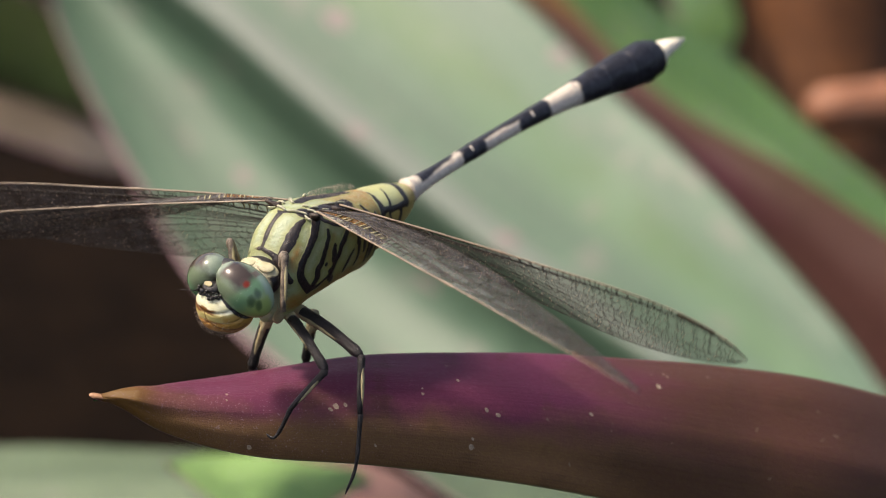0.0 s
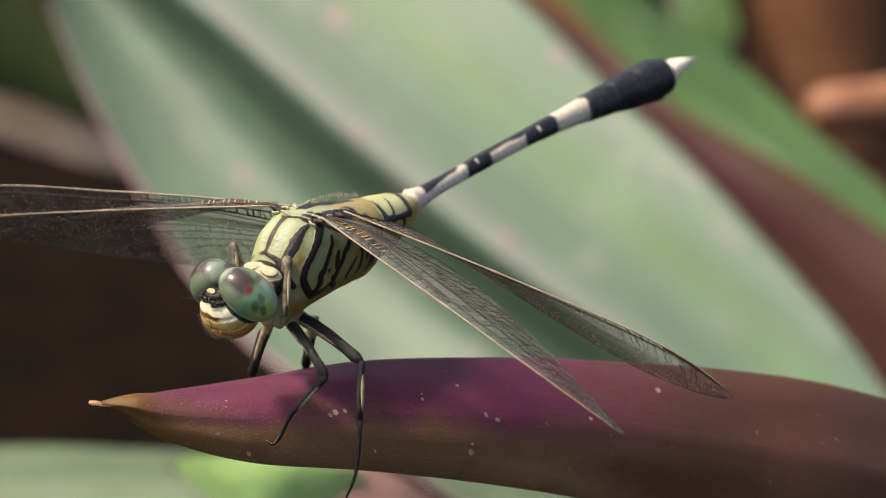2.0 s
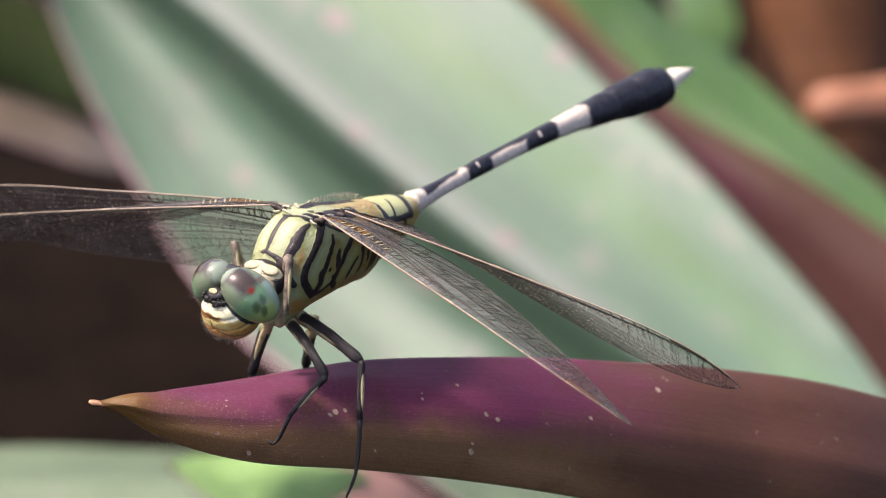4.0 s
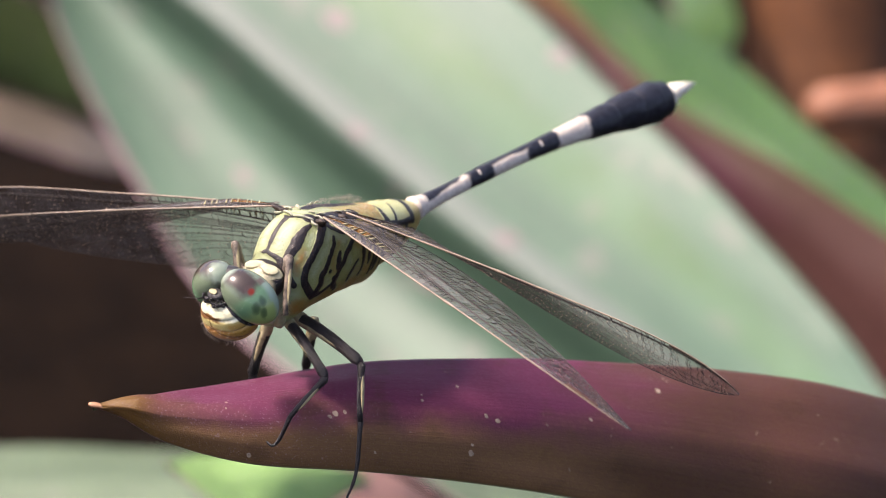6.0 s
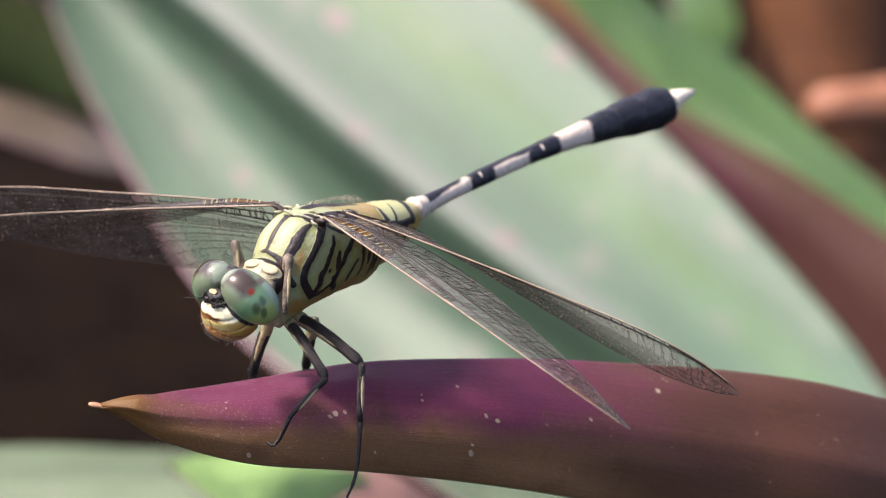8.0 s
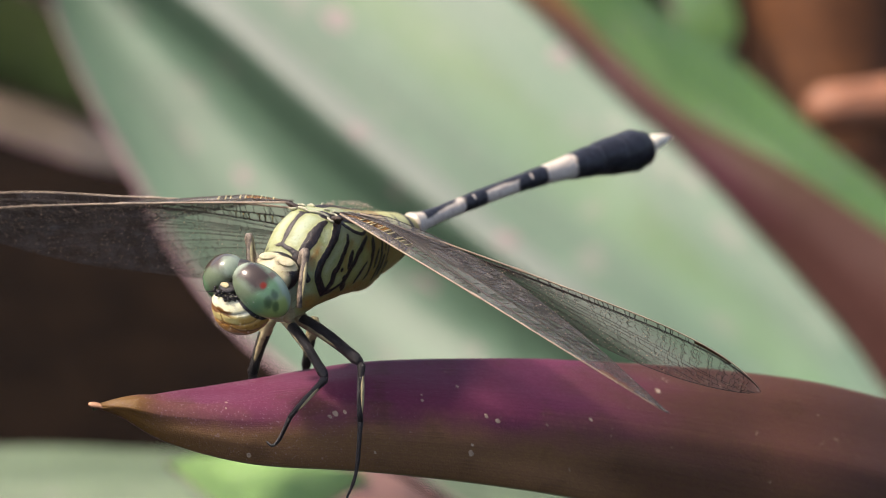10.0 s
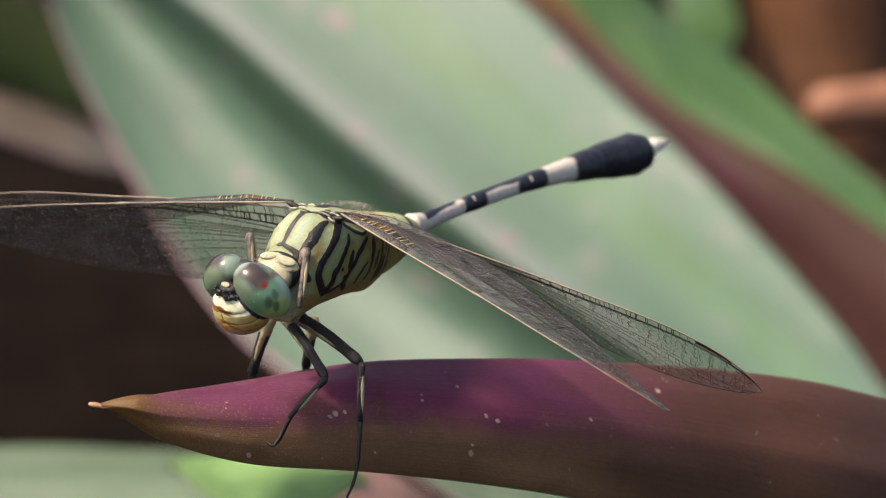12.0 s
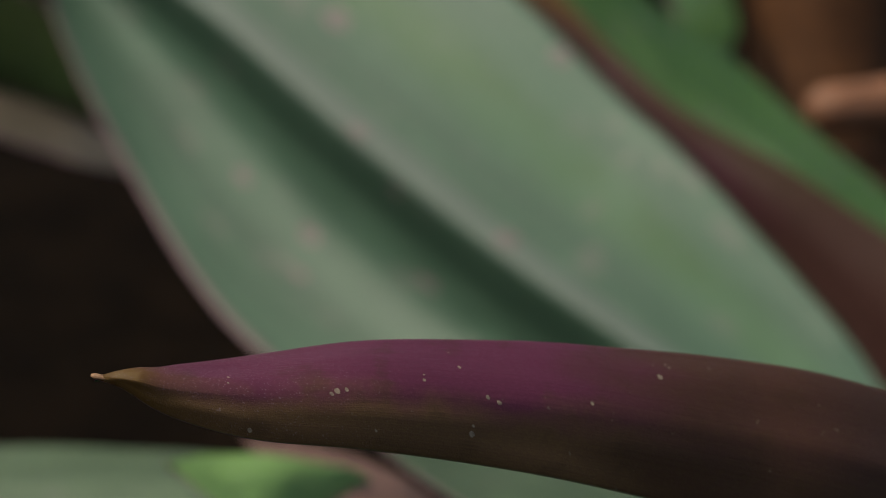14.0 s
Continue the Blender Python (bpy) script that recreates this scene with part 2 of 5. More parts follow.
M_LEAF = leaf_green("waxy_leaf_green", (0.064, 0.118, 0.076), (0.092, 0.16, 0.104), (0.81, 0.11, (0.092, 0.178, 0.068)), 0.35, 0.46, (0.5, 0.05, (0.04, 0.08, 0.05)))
M_LEAF_B = leaf_green("fresh_leaf_green", (0.04, 0.105, 0.025), (0.07, 0.155, 0.035), None)
M_LEAF_P = leaf_green("pale_leaf_green", (0.08, 0.12, 0.06), (0.12, 0.17, 0.09), None)
# sunlight put into the colour: far brighter than the other greens
M_LEAF_Y = leaf_green("sun_brightened_leaf_green", (0.22, 0.42, 0.10), (0.34, 0.55, 0.16), None)
M_WINE = leaf_purple("leaf_underside_wine", (0.142, 0.034, 0.071), (0.088, 0.045, 0.021), (0.19, 0.108, 0.045), 0.16)
M_WINE_B = leaf_purple("leaf_underside_brown", (0.085, 0.033, 0.042), (0.074, 0.035, 0.028), (0.075, 0.042, 0.027), 0.08)
M_LEAF_L = leaf_green("mid_leaf_green", (0.14, 0.21, 0.065), (0.18, 0.26, 0.085), None)
M_DRY = plain("dry_leaf_grey", (0.10, 0.08, 0.06), 0.6, 0.3, 0.4, 0.12, 0.2)
M_PINK = plain("withered_leaf_pink", (0.26, 0.14, 0.11), 0.6, 0.3, 0.4, 0.12, 0.2)
M_SCAR = plain("pale_leaf_scar", (0.36, 0.27, 0.19), 0.6, 0.3, 0.4, 2.0, 0.05)
M_BLOTCH = plain("leaf_blotch", (0.19, 0.16, 0.15), 0.6, 0.3, 0.3, 0.4, 0.05)
M_TIP = plain("leaf_tip_pink", (0.36, 0.19, 0.10), 0.45, 0.4, 0.35, 0.8, 0.05)
M_RIM = plain("leaf_rim_pink", (0.32, 0.15, 0.2), 0.45)
# the plants' deep shade is put into the soil's base colour
M_SOIL = plain("soil_darkened_for_shade", (0.0072, 0.0039, 0.0019), 0.95, 0.05, 0.6, 0.05, 3.0)
M_BARK = plain("brown_stem_skin", (0.11, 0.042, 0.014), 0.6, 0.3, 0.4, 0.15, 0.3)
M_STALK = plain("orange_dry_stalk", (0.29, 0.125, 0.065), 0.5, 0.4, 0.3, 0.2, 0.2)

# ---- ground ----
bm = bmesh.new()
N = 60
for a in range(N + 1):
    for b in range(N + 1):
        x = math.copysign(abs(a / N * 2 - 1) ** 5 * 400000 + abs(a / N * 2 - 1) * 800, a / N * 2 - 1)
        y = math.copysign(abs(b / N * 2 - 1) ** 5 * 400000 + abs(b / N * 2 - 1) * 800, b / N * 2 - 1)
        bm.verts.new((x, y, 14 * noise.noise((x * 0.012, y * 0.012, 3)) if abs(x) + abs(y) < 3000 else 0))
bm.verts.ensure_lookup_table()
for a in range(N):
    for b in range(N):
        k = a * (N + 1) + b
        bm.faces.new([bm.verts[i] for i in (k, k + N + 1, k + N + 2, k + 1)])
ground = tagged(part("ground", bm, M_SOIL), "brown bare soil under the plants, its colour darkened for their shade", "ground", kind="structure")


# ---- plants ----
def to_view(a):
    return Vector(a) * MM


def rosette(crown, label):
    """A boat lily on its short stem; crown: the stem's top, in the view's space in mm."""
    top = VIEW @ to_view(crown)
    plant = thing("boat_lily", Matrix.Translation((top.x, top.y, 0)), label, "plant")
    bm = bmesh.new()
    h = top.z / MM
    assert h > 5
    tube(bm, [(3 * math.sin(k * 1.3), 2 * math.cos(k), -6 + (h + 8) * k / 9) for k in range(10)],
         [11 + 1.5 * (k % 2) - 0.5 * k for k in range(10)], 14)
    part("stem", bm, M_BARK, plant, "brown ringed fleshy stem")
    return plant


def leaf(plant, rows, mats, label, along=70, across=32, thick=0.5, fold=lambda v, s: 0.0):
    ob = part("leaf", leaf_mesh(rows, across, along, thick, fold), mats, plant, label)
    ob.matrix_basis = plant.matrix_basis.inverted() @ VIEW
    return ob


def groove(v, s):
    """A folded blade: one half rounds back, the other stands forward behind a steep flank along the midrib, with a sharp crest."""
    if v < -0.32:
        d = 5.5 * math.sin((1 + v) / 0.68 * math.pi / 2)
    elif v < 0.11:
        f = (v + 0.32) / 0.43
        d = 5.5 - 14.5 * f ** 2.3
    else:
        d = -9.0 * ((1 - v) / 0.89) ** 1.5
    return d * math.sin(math.pi * min(1, max(0.0, 0.12 + 0.8 * s)))


CROWN = (135, 223.1, -91.8)
lily = rosette(CROWN, "boat lily with long green leaves, purple beneath")

# the leaf on which the insect sits: along its length x, upper and lower margin, depth
PERCH = [(-22.6, -10.05, -10.2, -3.5), (-20.8, -9.8, -10.8, -3.5), (-17.8, -9.3, -12.5, -3.2), (-12.3, -8.5, -13.9, -2.5),
         (-5, -7.4, -14.5, -1), (2.5, -7.3, -15.5, 2), (10.1, -7.6, -16.9, 5), (20, -8.4, -19.3, 10), (31.2, -10.6, -22.3, 16),
         (52, -17.4, -30, 36), (85, -36, -50, 90), (131, -84, -94, 206)]
perch_rows = []
for x, up, low, d in PERCH:
    b = 3.5 * min(1, (up - low) / 5.5)
    perch_rows.append((x, d + b * 0.1, (up + low) / 2, x, d + b, up, x, d - b * 0.1, low))
perch = leaf(lily, perch_rows, [M_WINE, M_LEAF_B, M_RIM], "slender leaf with purple underside and yellow tip, the perch", 130, 40, 0.45,
             lambda v, s: -1.2 * (1 - v * v) * min(1, s * 8))

BROAD = [
    (-59.4, 322, 50.4, -60.1, 322, 49.7, -58.2, 322, 50.6),
    (-52.4, 317.9, 44.3, -59.7, 314.9, 36.5, -39.5, 319.9, 58.9),
    (-33.8, 304, 28.8, -46.8, 301, 11.3, -13.9, 306, 54.4),
    (-14.3, 288.7, 11.2, -31.4, 285.7, -10.5, 7.4, 290.7, 39.9),
    (5.3, 272.3, -4.3, -10.1, 269.3, -26.5, 25.6, 274.3, 21),
    (15.7, 263.2, -11.7, 4.4, 260.2, -33.3, 34.9, 265.2, 11.7),
    (35.1, 245.1, -24.8, 23.7, 242.1, -38.9, 51.9, 247.1, -8.9),
    (58.5, 221.3, -42.9, 51, 218.3, -52.6, 67.4, 223.3, -30.2),
    (129.6, 225.8, -91.8, 126.9, 225.8, -94.5, 132.3, 220.4, -89.1),
]
broad = leaf(lily, BROAD, [M_LEAF, M_WINE_B, M_LEAF], "broad grey-green channelled leaf, shade painted along its midrib fold", 80, 64, 0.8, groove)

STRIP = [
    (3.1, 318, 50.4, 2.7, 318, 50, 3.6, 318, 50.4),
    (9.5, 312, 41.7, 5.7, 312, 40.4, 14.4, 312, 42.3),
    (21.3, 305, 29.8, 17.6, 308, 27.8, 26.2, 303, 29),
    (31, 297, 20.1, 25.7, 301, 18.2, 36.5, 294, 19.5),
    (42.4, 288, 10.8, 34.5, 293, 7.1, 49.9, 285, 11.7),
    (53.8, 280, 0.1, 45.5, 286, -7.3, 62.9, 276, 2.3),
    (68.4, 268, -15.7, 59.6, 274, -25.5, 76.5, 264, -7.8),
    (92.9, 251.4, -38.9, 82.5, 258.2, -51, 101.1, 247.4, -33.2),
    (134.2, 223.1, -90.6, 131.4, 225.8, -94, 137, 220.4, -87.2),
]
leaf(lily, STRIP, [M_WINE_B, M_LEAF_B, M_RIM], "leaf turned to show its dull purple-brown underside")

GREEN = [
    (19.4, 338, 52.8, 19, 338, 52.2, 20.1, 338, 52.8),
    (22.9, 336, 44, 17.1, 334, 43, 28.5, 340, 43.6),
    (30.4, 333, 35.7, 23.6, 330, 33.8, 38.5, 338, 35.2),
    (38.5, 328, 26.6, 30.3, 323, 20.7, 47.2, 334, 29),
    (47.7, 322, 18.4, 40.4, 317, 11.8, 54.6, 328, 21.5),
    (57.4, 314, 10.4, 51.7, 309, 4.8, 63.1, 320, 13.3),
    (69.2, 305, -0.8, 63.6, 301, -5.4, 73.8, 311, 3.1),
    (91.1, 285.2, -26.1, 80.9, 282.5, -33.2, 99.8, 291.9, -21.5),
    (132.2, 228.5, -84.4, 129.2, 228.5, -87.2, 135, 225.8, -81),
]
leaf(lily, GREEN, [M_LEAF_B, M_WINE_B, M_RIM], "bright green leaf behind the purple one")

PINK = [
    (-22.1, 163.7, -20.9, -22.3, 163.7, -21.1, -22.1, 163.7, -20.8),
    (-14.2, 166.4, -24.8, -14.9, 159.6, -27, -13.4, 173.1, -22.5),
    (-5.4, 170.4, -28.6, -6.5, 162.3, -31.2, -4.6, 178.5, -26.2),
    (5.6, 177.2, -36.2, 4.2, 169.1, -38.8, 6.6, 185.3, -33.6),
    (34.6, 190.7, -47.4, 32, 182.6, -50.8, 37.1, 198.8, -43.9),
    (136.2, 217.7, -93, 133.9, 213.6, -94.8, 138.5, 221.7, -91.3),
]
leaf(lily, PINK, [M_PINK, M_WINE_B, M_RIM], "withered pinkish-brown leaf lying low")
GREY = [
    (-6.6, 151.1, -21.6, -6.6, 151.1, -21.7, -6.6, 151.1, -21.4),
    (5, 153.8, -25.5, 3.9, 145.7, -27.8, 5.9, 161.9, -23),
    (18.6, 156.5, -29.7, 16.6, 147, -32.6, 20.9, 165.9, -26.6),
    (46.7, 161.9, -44.6, 43.6, 153.8, -48, 49.9, 170, -41.3),
    (134.2, 223.1, -94.9, 131.8, 219, -96.5, 136.8, 227.1, -93.2),
]
leaf(lily, GREY, [M_LEAF_P, M_WINE_B, M_RIM], "low dull grey-green leaf")

# a second plant beside it
lily_far = rosette((-182.2, 339.2, -81), "boat lily with drooping green leaves")
LEFT = [
    (-58.6, 372.9, 23, -58.7, 372.9, 22.8, -58.5, 372.9, 23.1),
    (-67, 371.6, 31.5, -72, 382.4, 26.3, -62.2, 360.8, 36.5),
    (-80.3, 371.6, 37.3, -83.8, 385.1, 28.9, -77, 358.1, 45.1),
    (-104.1, 377, 38.5, -103.8, 390.5, 29.8, -104.2, 363.5, 46.7),
    (-152.1, 377, 18.4, -151.3, 387.8, 10.5, -152.7, 366.2, 25.8),
    (-182.2, 339.2, -75.6, -178.2, 337.8, -77, -186.3, 340.5, -74.2),
]
leaf(lily_far, LEFT, [M_LEAF_L, M_WINE_B, M_RIM], "deep green leaf turned from the sun")
EDGE = [
    (-50.8, 359.4, 12.7, -51, 359.4, 12.5, -50.5, 359.4, 12.9),
    (-57.2, 359.4, 16.5, -57.7, 350.2, 13.4, -57, 368.6, 19.2),
    (-65.6, 359.4, 20.1, -65.8, 348, 16.2, -65.6, 371, 24.2),
    (-76.1, 360.8, 23.5, -75.2, 347, 18.7, -77.1, 374.6, 28.3),
    (-101.8, 363.5, 27.3, -98.6, 349.7, 20.7, -105, 377.3, 34.4),
    (-149.4, 366.2, 13.4, -144.5, 354.6, 5.2, -154.5, 377.6, 21.2),
    (-182.2, 339.2, -75.6, -175.4, 336.8, -78, -189.2, 341.4, -73.2),
]
leaf(lily_far, EDGE, [M_DRY, M_WINE_B, M_RIM], "narrow pinkish-grey withered leaf", thick=1.2)
LOW = [
    (-10.7, 177.2, -27.1, -10.8, 177.2, -27.3, -10.5, 177.2, -27),
    (-20, 183.9, -26.9, -19.6, 174.5, -29.8, -20.5, 193.4, -25.1),
    (-35.6, 190.7, -27, -34.6, 177.2, -33.6, -37, 206.9, -24.6),
    (-53.2, 197.4, -27.8, -51.4, 182.6, -36.7, -55.4, 215, -24.7),
    (-75.2, 206.9, -31.9, -72.5, 190.7, -41.4, -78, 223.1, -27.9),
    (-123.3, 251.4, -47.2, -118.8, 244.7, -54, -125.6, 260.9, -40.5),
    (-182.2, 339.2, -77, -180.9, 336.5, -79.7, -183.6, 341.9, -74.2),
]
leaf(lily_far, LOW, [M_LEAF_P, M_WINE_B, M_RIM], "pale green leaf reaching out low")

lily_low = rosette((2.7, 236.6, -102.6), "small boat lily with fresh yellow-green leaves")
SUNNY = [
    (-28.6, 136.7, -22.1, -28.7, 136.7, -22.2, -28.5, 136.7, -22),
    (-23.2, 143.4, -24, -22.8, 136.7, -26.6, -23.9, 152.9, -22.1),
    (-16.6, 152.9, -26.4, -17.4, 144.8, -30.6, -15.1, 161, -23.2),
    (-10.2, 166.4, -32.4, -13.9, 161, -37.6, -6.7, 174.5, -27.9),
    (-5.7, 190.7, -50.8, -9.6, 188, -53.1, -0.9, 196.1, -48.1),
    (2.7, 235.2, -99.9, 0, 235.2, -101.2, 5.4, 235.2, -98.6),
]
leaf(lily_low, SUNNY, [M_LEAF_Y, M_LEAF_B, M_RIM], "young yellow-green leaf, its colour brightened for sunlight")


lily_back = rosette((145.8, 487.7, -27), "boat lily behind, with a hanging green leaf")
HANG = [
    (52.5, 436.4, 35.9, 52.2, 436.4, 35.8, 52.7, 436.4, 36),
    (50.5, 441.8, 41.3, 45.5, 436.4, 40, 55.8, 447.2, 42.4),
    (49.5, 455.3, 48.6, 43.2, 449.9, 47.2, 55.4, 460.7, 50),
    (51.3, 487.7, 62.1, 44.6, 486.3, 62.1, 58.1, 489, 62.1),
    (67.5, 522.8, 72.9, 63.5, 525.5, 81, 72.9, 520.1, 64.8),
    (108, 541.7, 54, 102.6, 544.4, 60.8, 113.4, 539, 47.2),
    (140.4, 521.4, 0, 133.7, 522.8, 2.7, 147.2, 520.1, -2.7),
    (145.8, 490.4, -21.6, 143.1, 490.4, -23, 148.5, 490.4, -20.2),
]
leaf(lily_back, HANG, [M_LEAF_B, M_WINE_B, M_RIM], "fresh green leaf hanging with its tip down")


def stem(foot, through_points, r, mat, name, label, category, bark=""):
    """A stem from the soil below foot through points in the view's space."""
    a = VIEW @ to_view(foot)
    ob = thing(name, Matrix.Translation((a.x, a.y, 0)), label, category)
    pts = [(0, 0, -5)] + [tuple((VIEW @ to_view(q) - Vector((a.x, a.y, 0))) / MM) for q in through_points]
    n = 40
    path = [Vector(q) + Vector((0.4 * math.sin(k * 1.1), 0.4 * math.cos(k * 0.7), 0)) for k, q in enumerate(spline(pts, n))]
    bm = bmesh.new()
    tube(bm, path, [r * (1.06 - 0.12 * k / n) + (0.06 * r if k % 9 == 0 else 0) for k in range(n)] + [r * 0.55], 18)
    part("stalk", bm, mat, ob)
    for k in range(4, n - 2, 9):
        bm = bmesh.new()
        d = (path[k + 1] - path[k]).normalized()
        tube(bm, [path[k] - d * 0.16 * r, path[k], path[k] + d * 0.16 * r], [r * 0.98, r * 1.14, r * 0.98], 18)
        part("node_ring", bm, mat, ob)
    return ob


stem((77, 487.7, -54), [(77, 485, 0), (77, 476.9, 175.5)], 17, M_BARK, "woody_stem", "brown upright woody stem in the shade", "stem")
stem((202.5, 386.4, -94.5), [(172.8, 379.7, -10.8), (128.2, 366.2, 20.2), (91.8, 356.7, 24.6), (59.6, 351.3, 22.5)], 4.2, M_STALK, "dry_stalk", "orange-brown dry stalk bent over, with a rounded end", "stalk")

# the thickened end of the perch
bm = bmesh.new()
tube(bm, [(-19.9, -3.3, -10.45), (-20.8, -3.4, -10.3), (-21.6, -3.5, -10.17), (-22.2, -3.55, -10.08), (-22.6, -3.55, -10.03), (-22.85, -3.55, -9.98)], [0.2, 0.36, 0.27, 0.19, 0.22, 0.1], 14, flat=0.7)
part("leaf_tip", bm, M_TIP, perch, "pink and yellow thickened leaf tip")

def scar(blade, start, way, r, seed, mat):
    """A small raised scar where a line from start, in mm, meets a blade."""
    hit, at, normal, _ = blade.ray_cast(Vector(start) * MM, Vector(way).normalized())
    if not hit:
        return
    rnd = random.Random(seed)
    side = normal.orthogonal().normalized()
    over = normal.cross(side)
    ring = []
    for j in range(14):
        a = j / 14 * 2 * math.pi
        w = 1.25 * r * (0.6 + 0.25 * math.sin(a + seed) + rnd.uniform(-0.12, 0.12))
        ring.append(at / MM + normal * 0.03 + side * (w * 0.7 * math.cos(a)) + over * (w * math.sin(a)))
    bm = bmesh.new()
    skin(bm, [ring, [q - normal * 0.05 for q in ring]])
    ob = part("scar", bm, mat, blade)
    ob.data.polygons.foreach_set("use_smooth", [False] * len(ob.data.polygons))


# small scars on the perch
for k, (x, z, r) in enumerate([(-14.0, -9.95, 0.13), (-14.0, -10.3, 0.1), (1.9, -13.4, 0.3), (1.95, -12.9, 0.15), (3.6, -11.4, 0.24), (2.8, -11.0, 0.2), (-1.4, -9.9, 0.16), (-1.4, -9.6, 0.1),
                               (0.9, -9.1, 0.17), (-6.9, -10.7, 0.3), (-7.3, -10.9, 0.2), (-6.4, -10.6, 0.2), (-12.6, -13.3, 0.25), (9.8, -11.3, 0.2), (-4.4, -13.2, 0.14), (14.5, -9.6, 0.3)]):
    scar(perch, (x, np.interp(x, [q[0] for q in PERCH], [q[3] for q in PERCH]) - 30, z), (0, 1, 0), r, k, M_SCAR)
# pale blotches on the broad leaf, and a whiter one by its margin
for k, (x, z, r) in enumerate([(-0.0304, 0.0628, 3.2), (-0.0562, 0.0205, 2.4), (-0.0374, 0.0049, 2.6), (-0.0038, -0.0092, 2.6), (-0.0132, 0.0174, 2.2), (0.0182, 0.0017, 2.4), (-0.0241, 0.0322, 2.2), (-0.0407, -0.0069, 1.8)]):
    scar(broad, (0, -REACH, 0), (x, 1, z), r, k + 30, M_BLOTCH)
scar(broad, (0, -REACH, 0), (0.0335, 1, 0.0526), 2.4, 41, M_BLOTCH)


# ---- insect materials ----
def skin_stripes():
    """Thorax: pale green panels, ochre to the side, black slanting stripes with brown rims."""
    s = Stuff("striped_thorax", 0.4, spec=0.4, sss=0.08)
    x, y, z = s.coords()
    vec = s.vec3(x, y, z)
    wob = s.noise(vec, 1.3, 3) - 0.5
    edge = s.noise(vec, 5.0, 3) - 0.5
    gap = s.stored("ink") + wob * 0.06 + edge * 0.06
    black = gap.step(0.115, 0.045)
    warm = (s.stored("ochre") + wob * 0.5 + edge * 0.2).step(0.35, -0.25).max((x + wob * 1.5).step(-0.9, -2.4) * 0.7)
    side = (y.abs() - x * 0.25 - z * 0.5 + wob * 1.2).step(0.6, 2.6)
    pale = s.mix(side, (0.325, 0.38, 0.24), (0.335, 0.34, 0.11))
    pale = s.mix(s.noise(vec, 0.7, 4).step(0.42, 0.68) * 0.6, pale, (0.345, 0.38, 0.25))
    pale = s.mix(s.noise(s.vec3(x + 4.0, y, z), 1.5, 3).step(0.52, 0.7) * 0.55, pale, (0.20, 0.26, 0.06))
    pale = s.mix(warm * 0.85, pale, (0.33, 0.19, 0.038))
    pale = s.mix(warm * s.noise(vec, 1.9, 3).step(0.5, 0.62) * 0.6, pale, (0.36, 0.15, 0.025))
    pale = s.mix(s.noise(vec, 9, 2).step(0.64, 0.72) * 0.5, pale, (0.17, 0.13, 0.04))
    pale = s.mix(gap.step(0.6, 0.12) * 0.6, pale, (0.245, 0.26, 0.085))
    pale = s.mix(gap.step(0.12, 0.0) * 0.5, pale, (0.16, 0.085, 0.02))
    dark = s.mix(s.noise(vec, 9, 3).step(0.52, 0.66) * 0.8, (0.013, 0.011, 0.012), (0.065, 0.036, 0.022))
    s.colour(s.mix(black, pale, dark))
    s.set("Roughness", s.noise(vec, 2.0, 3) * 0.3 + 0.25)
    s.bump(s.noise(vec, 3, 5) + s.noise(vec, 16, 3) * 0.3 + black * 0.3, 0.09)
    return s.mat


def skin_waist():
    s = Stuff("banded_waist", 0.38, spec=0.45, sss=0.1)
    x, y, z = s.coords()
    vec = s.vec3(x, y, z)
    wob = s.noise(vec, 1.6, 3) - 0.5
    black = (s.stored("ink") + wob * 0.14).step(0.04, -0.03)
    pale = s.mix(z.step(0.2, -0.8), (0.40, 0.42, 0.20), (0.34, 0.25, 0.075))
    pale = s.mix(s.noise(vec, 1.2, 4).step(0.4, 0.7) * 0.4, pale, (0.36, 0.34, 0.12))
    pale = s.mix(x.step(-10.4, -10.6), pale, (0.50, 0.43, 0.36))
    s.colour(s.mix(black, pale, (0.014, 0.012, 0.012)))
    s.bump(s.noise(vec, 6, 4), 0.05)
    return s.mat


def skin_abdomen():
    """Black tail with ivory patches low on its sides and a full ivory ring before the club."""
    s = Stuff("pied_abdomen", 0.42, spec=0.4)
    x, y, z = s.coords()
    vec = s.vec3(x, y, z)
    z = z - ((x * (math.pi / 28)).op("SINE") * 0.5)
    wob = (s.noise(vec, 0.8, 3) - 0.5) * 1.1
    p = x + wob * 1.15
    side = (z + wob * 0.3 + x * 0.0)
    white = p.step(5.3, 4.9) * (side - x * 0.09 - 0.08).step(0.1, -0.05)
    white = white.max(x.step(1.1, 0.8))
    white = white.max(p.band(7.4, 10.9, 0.15) * (side - 0.32).step(0.14, 0.0))
    white = white.max(p.band(13.9, 17.0, 0.15))
    white = white.max(x.band(6.05, 6.2, 0.06) * z.band(0.15, 0.5, 0.05)).max(x.band(12.1, 12.3, 0.06) * z.band(0.1, 0.5, 0.05))
    grain = s.noise(vec, 3.0, 4)
    ivory = s.mix(grain.step(0.35, 0.7), (0.47, 0.41, 0.34), (0.60, 0.55, 0.45))
    black = s.mix(grain.step(0.4, 0.8), (0.007, 0.008, 0.012), (0.032, 0.034, 0.046))
    s.colour(s.mix(white, black, ivory))
    s.bump(grain, 0.05)
    return s.mat


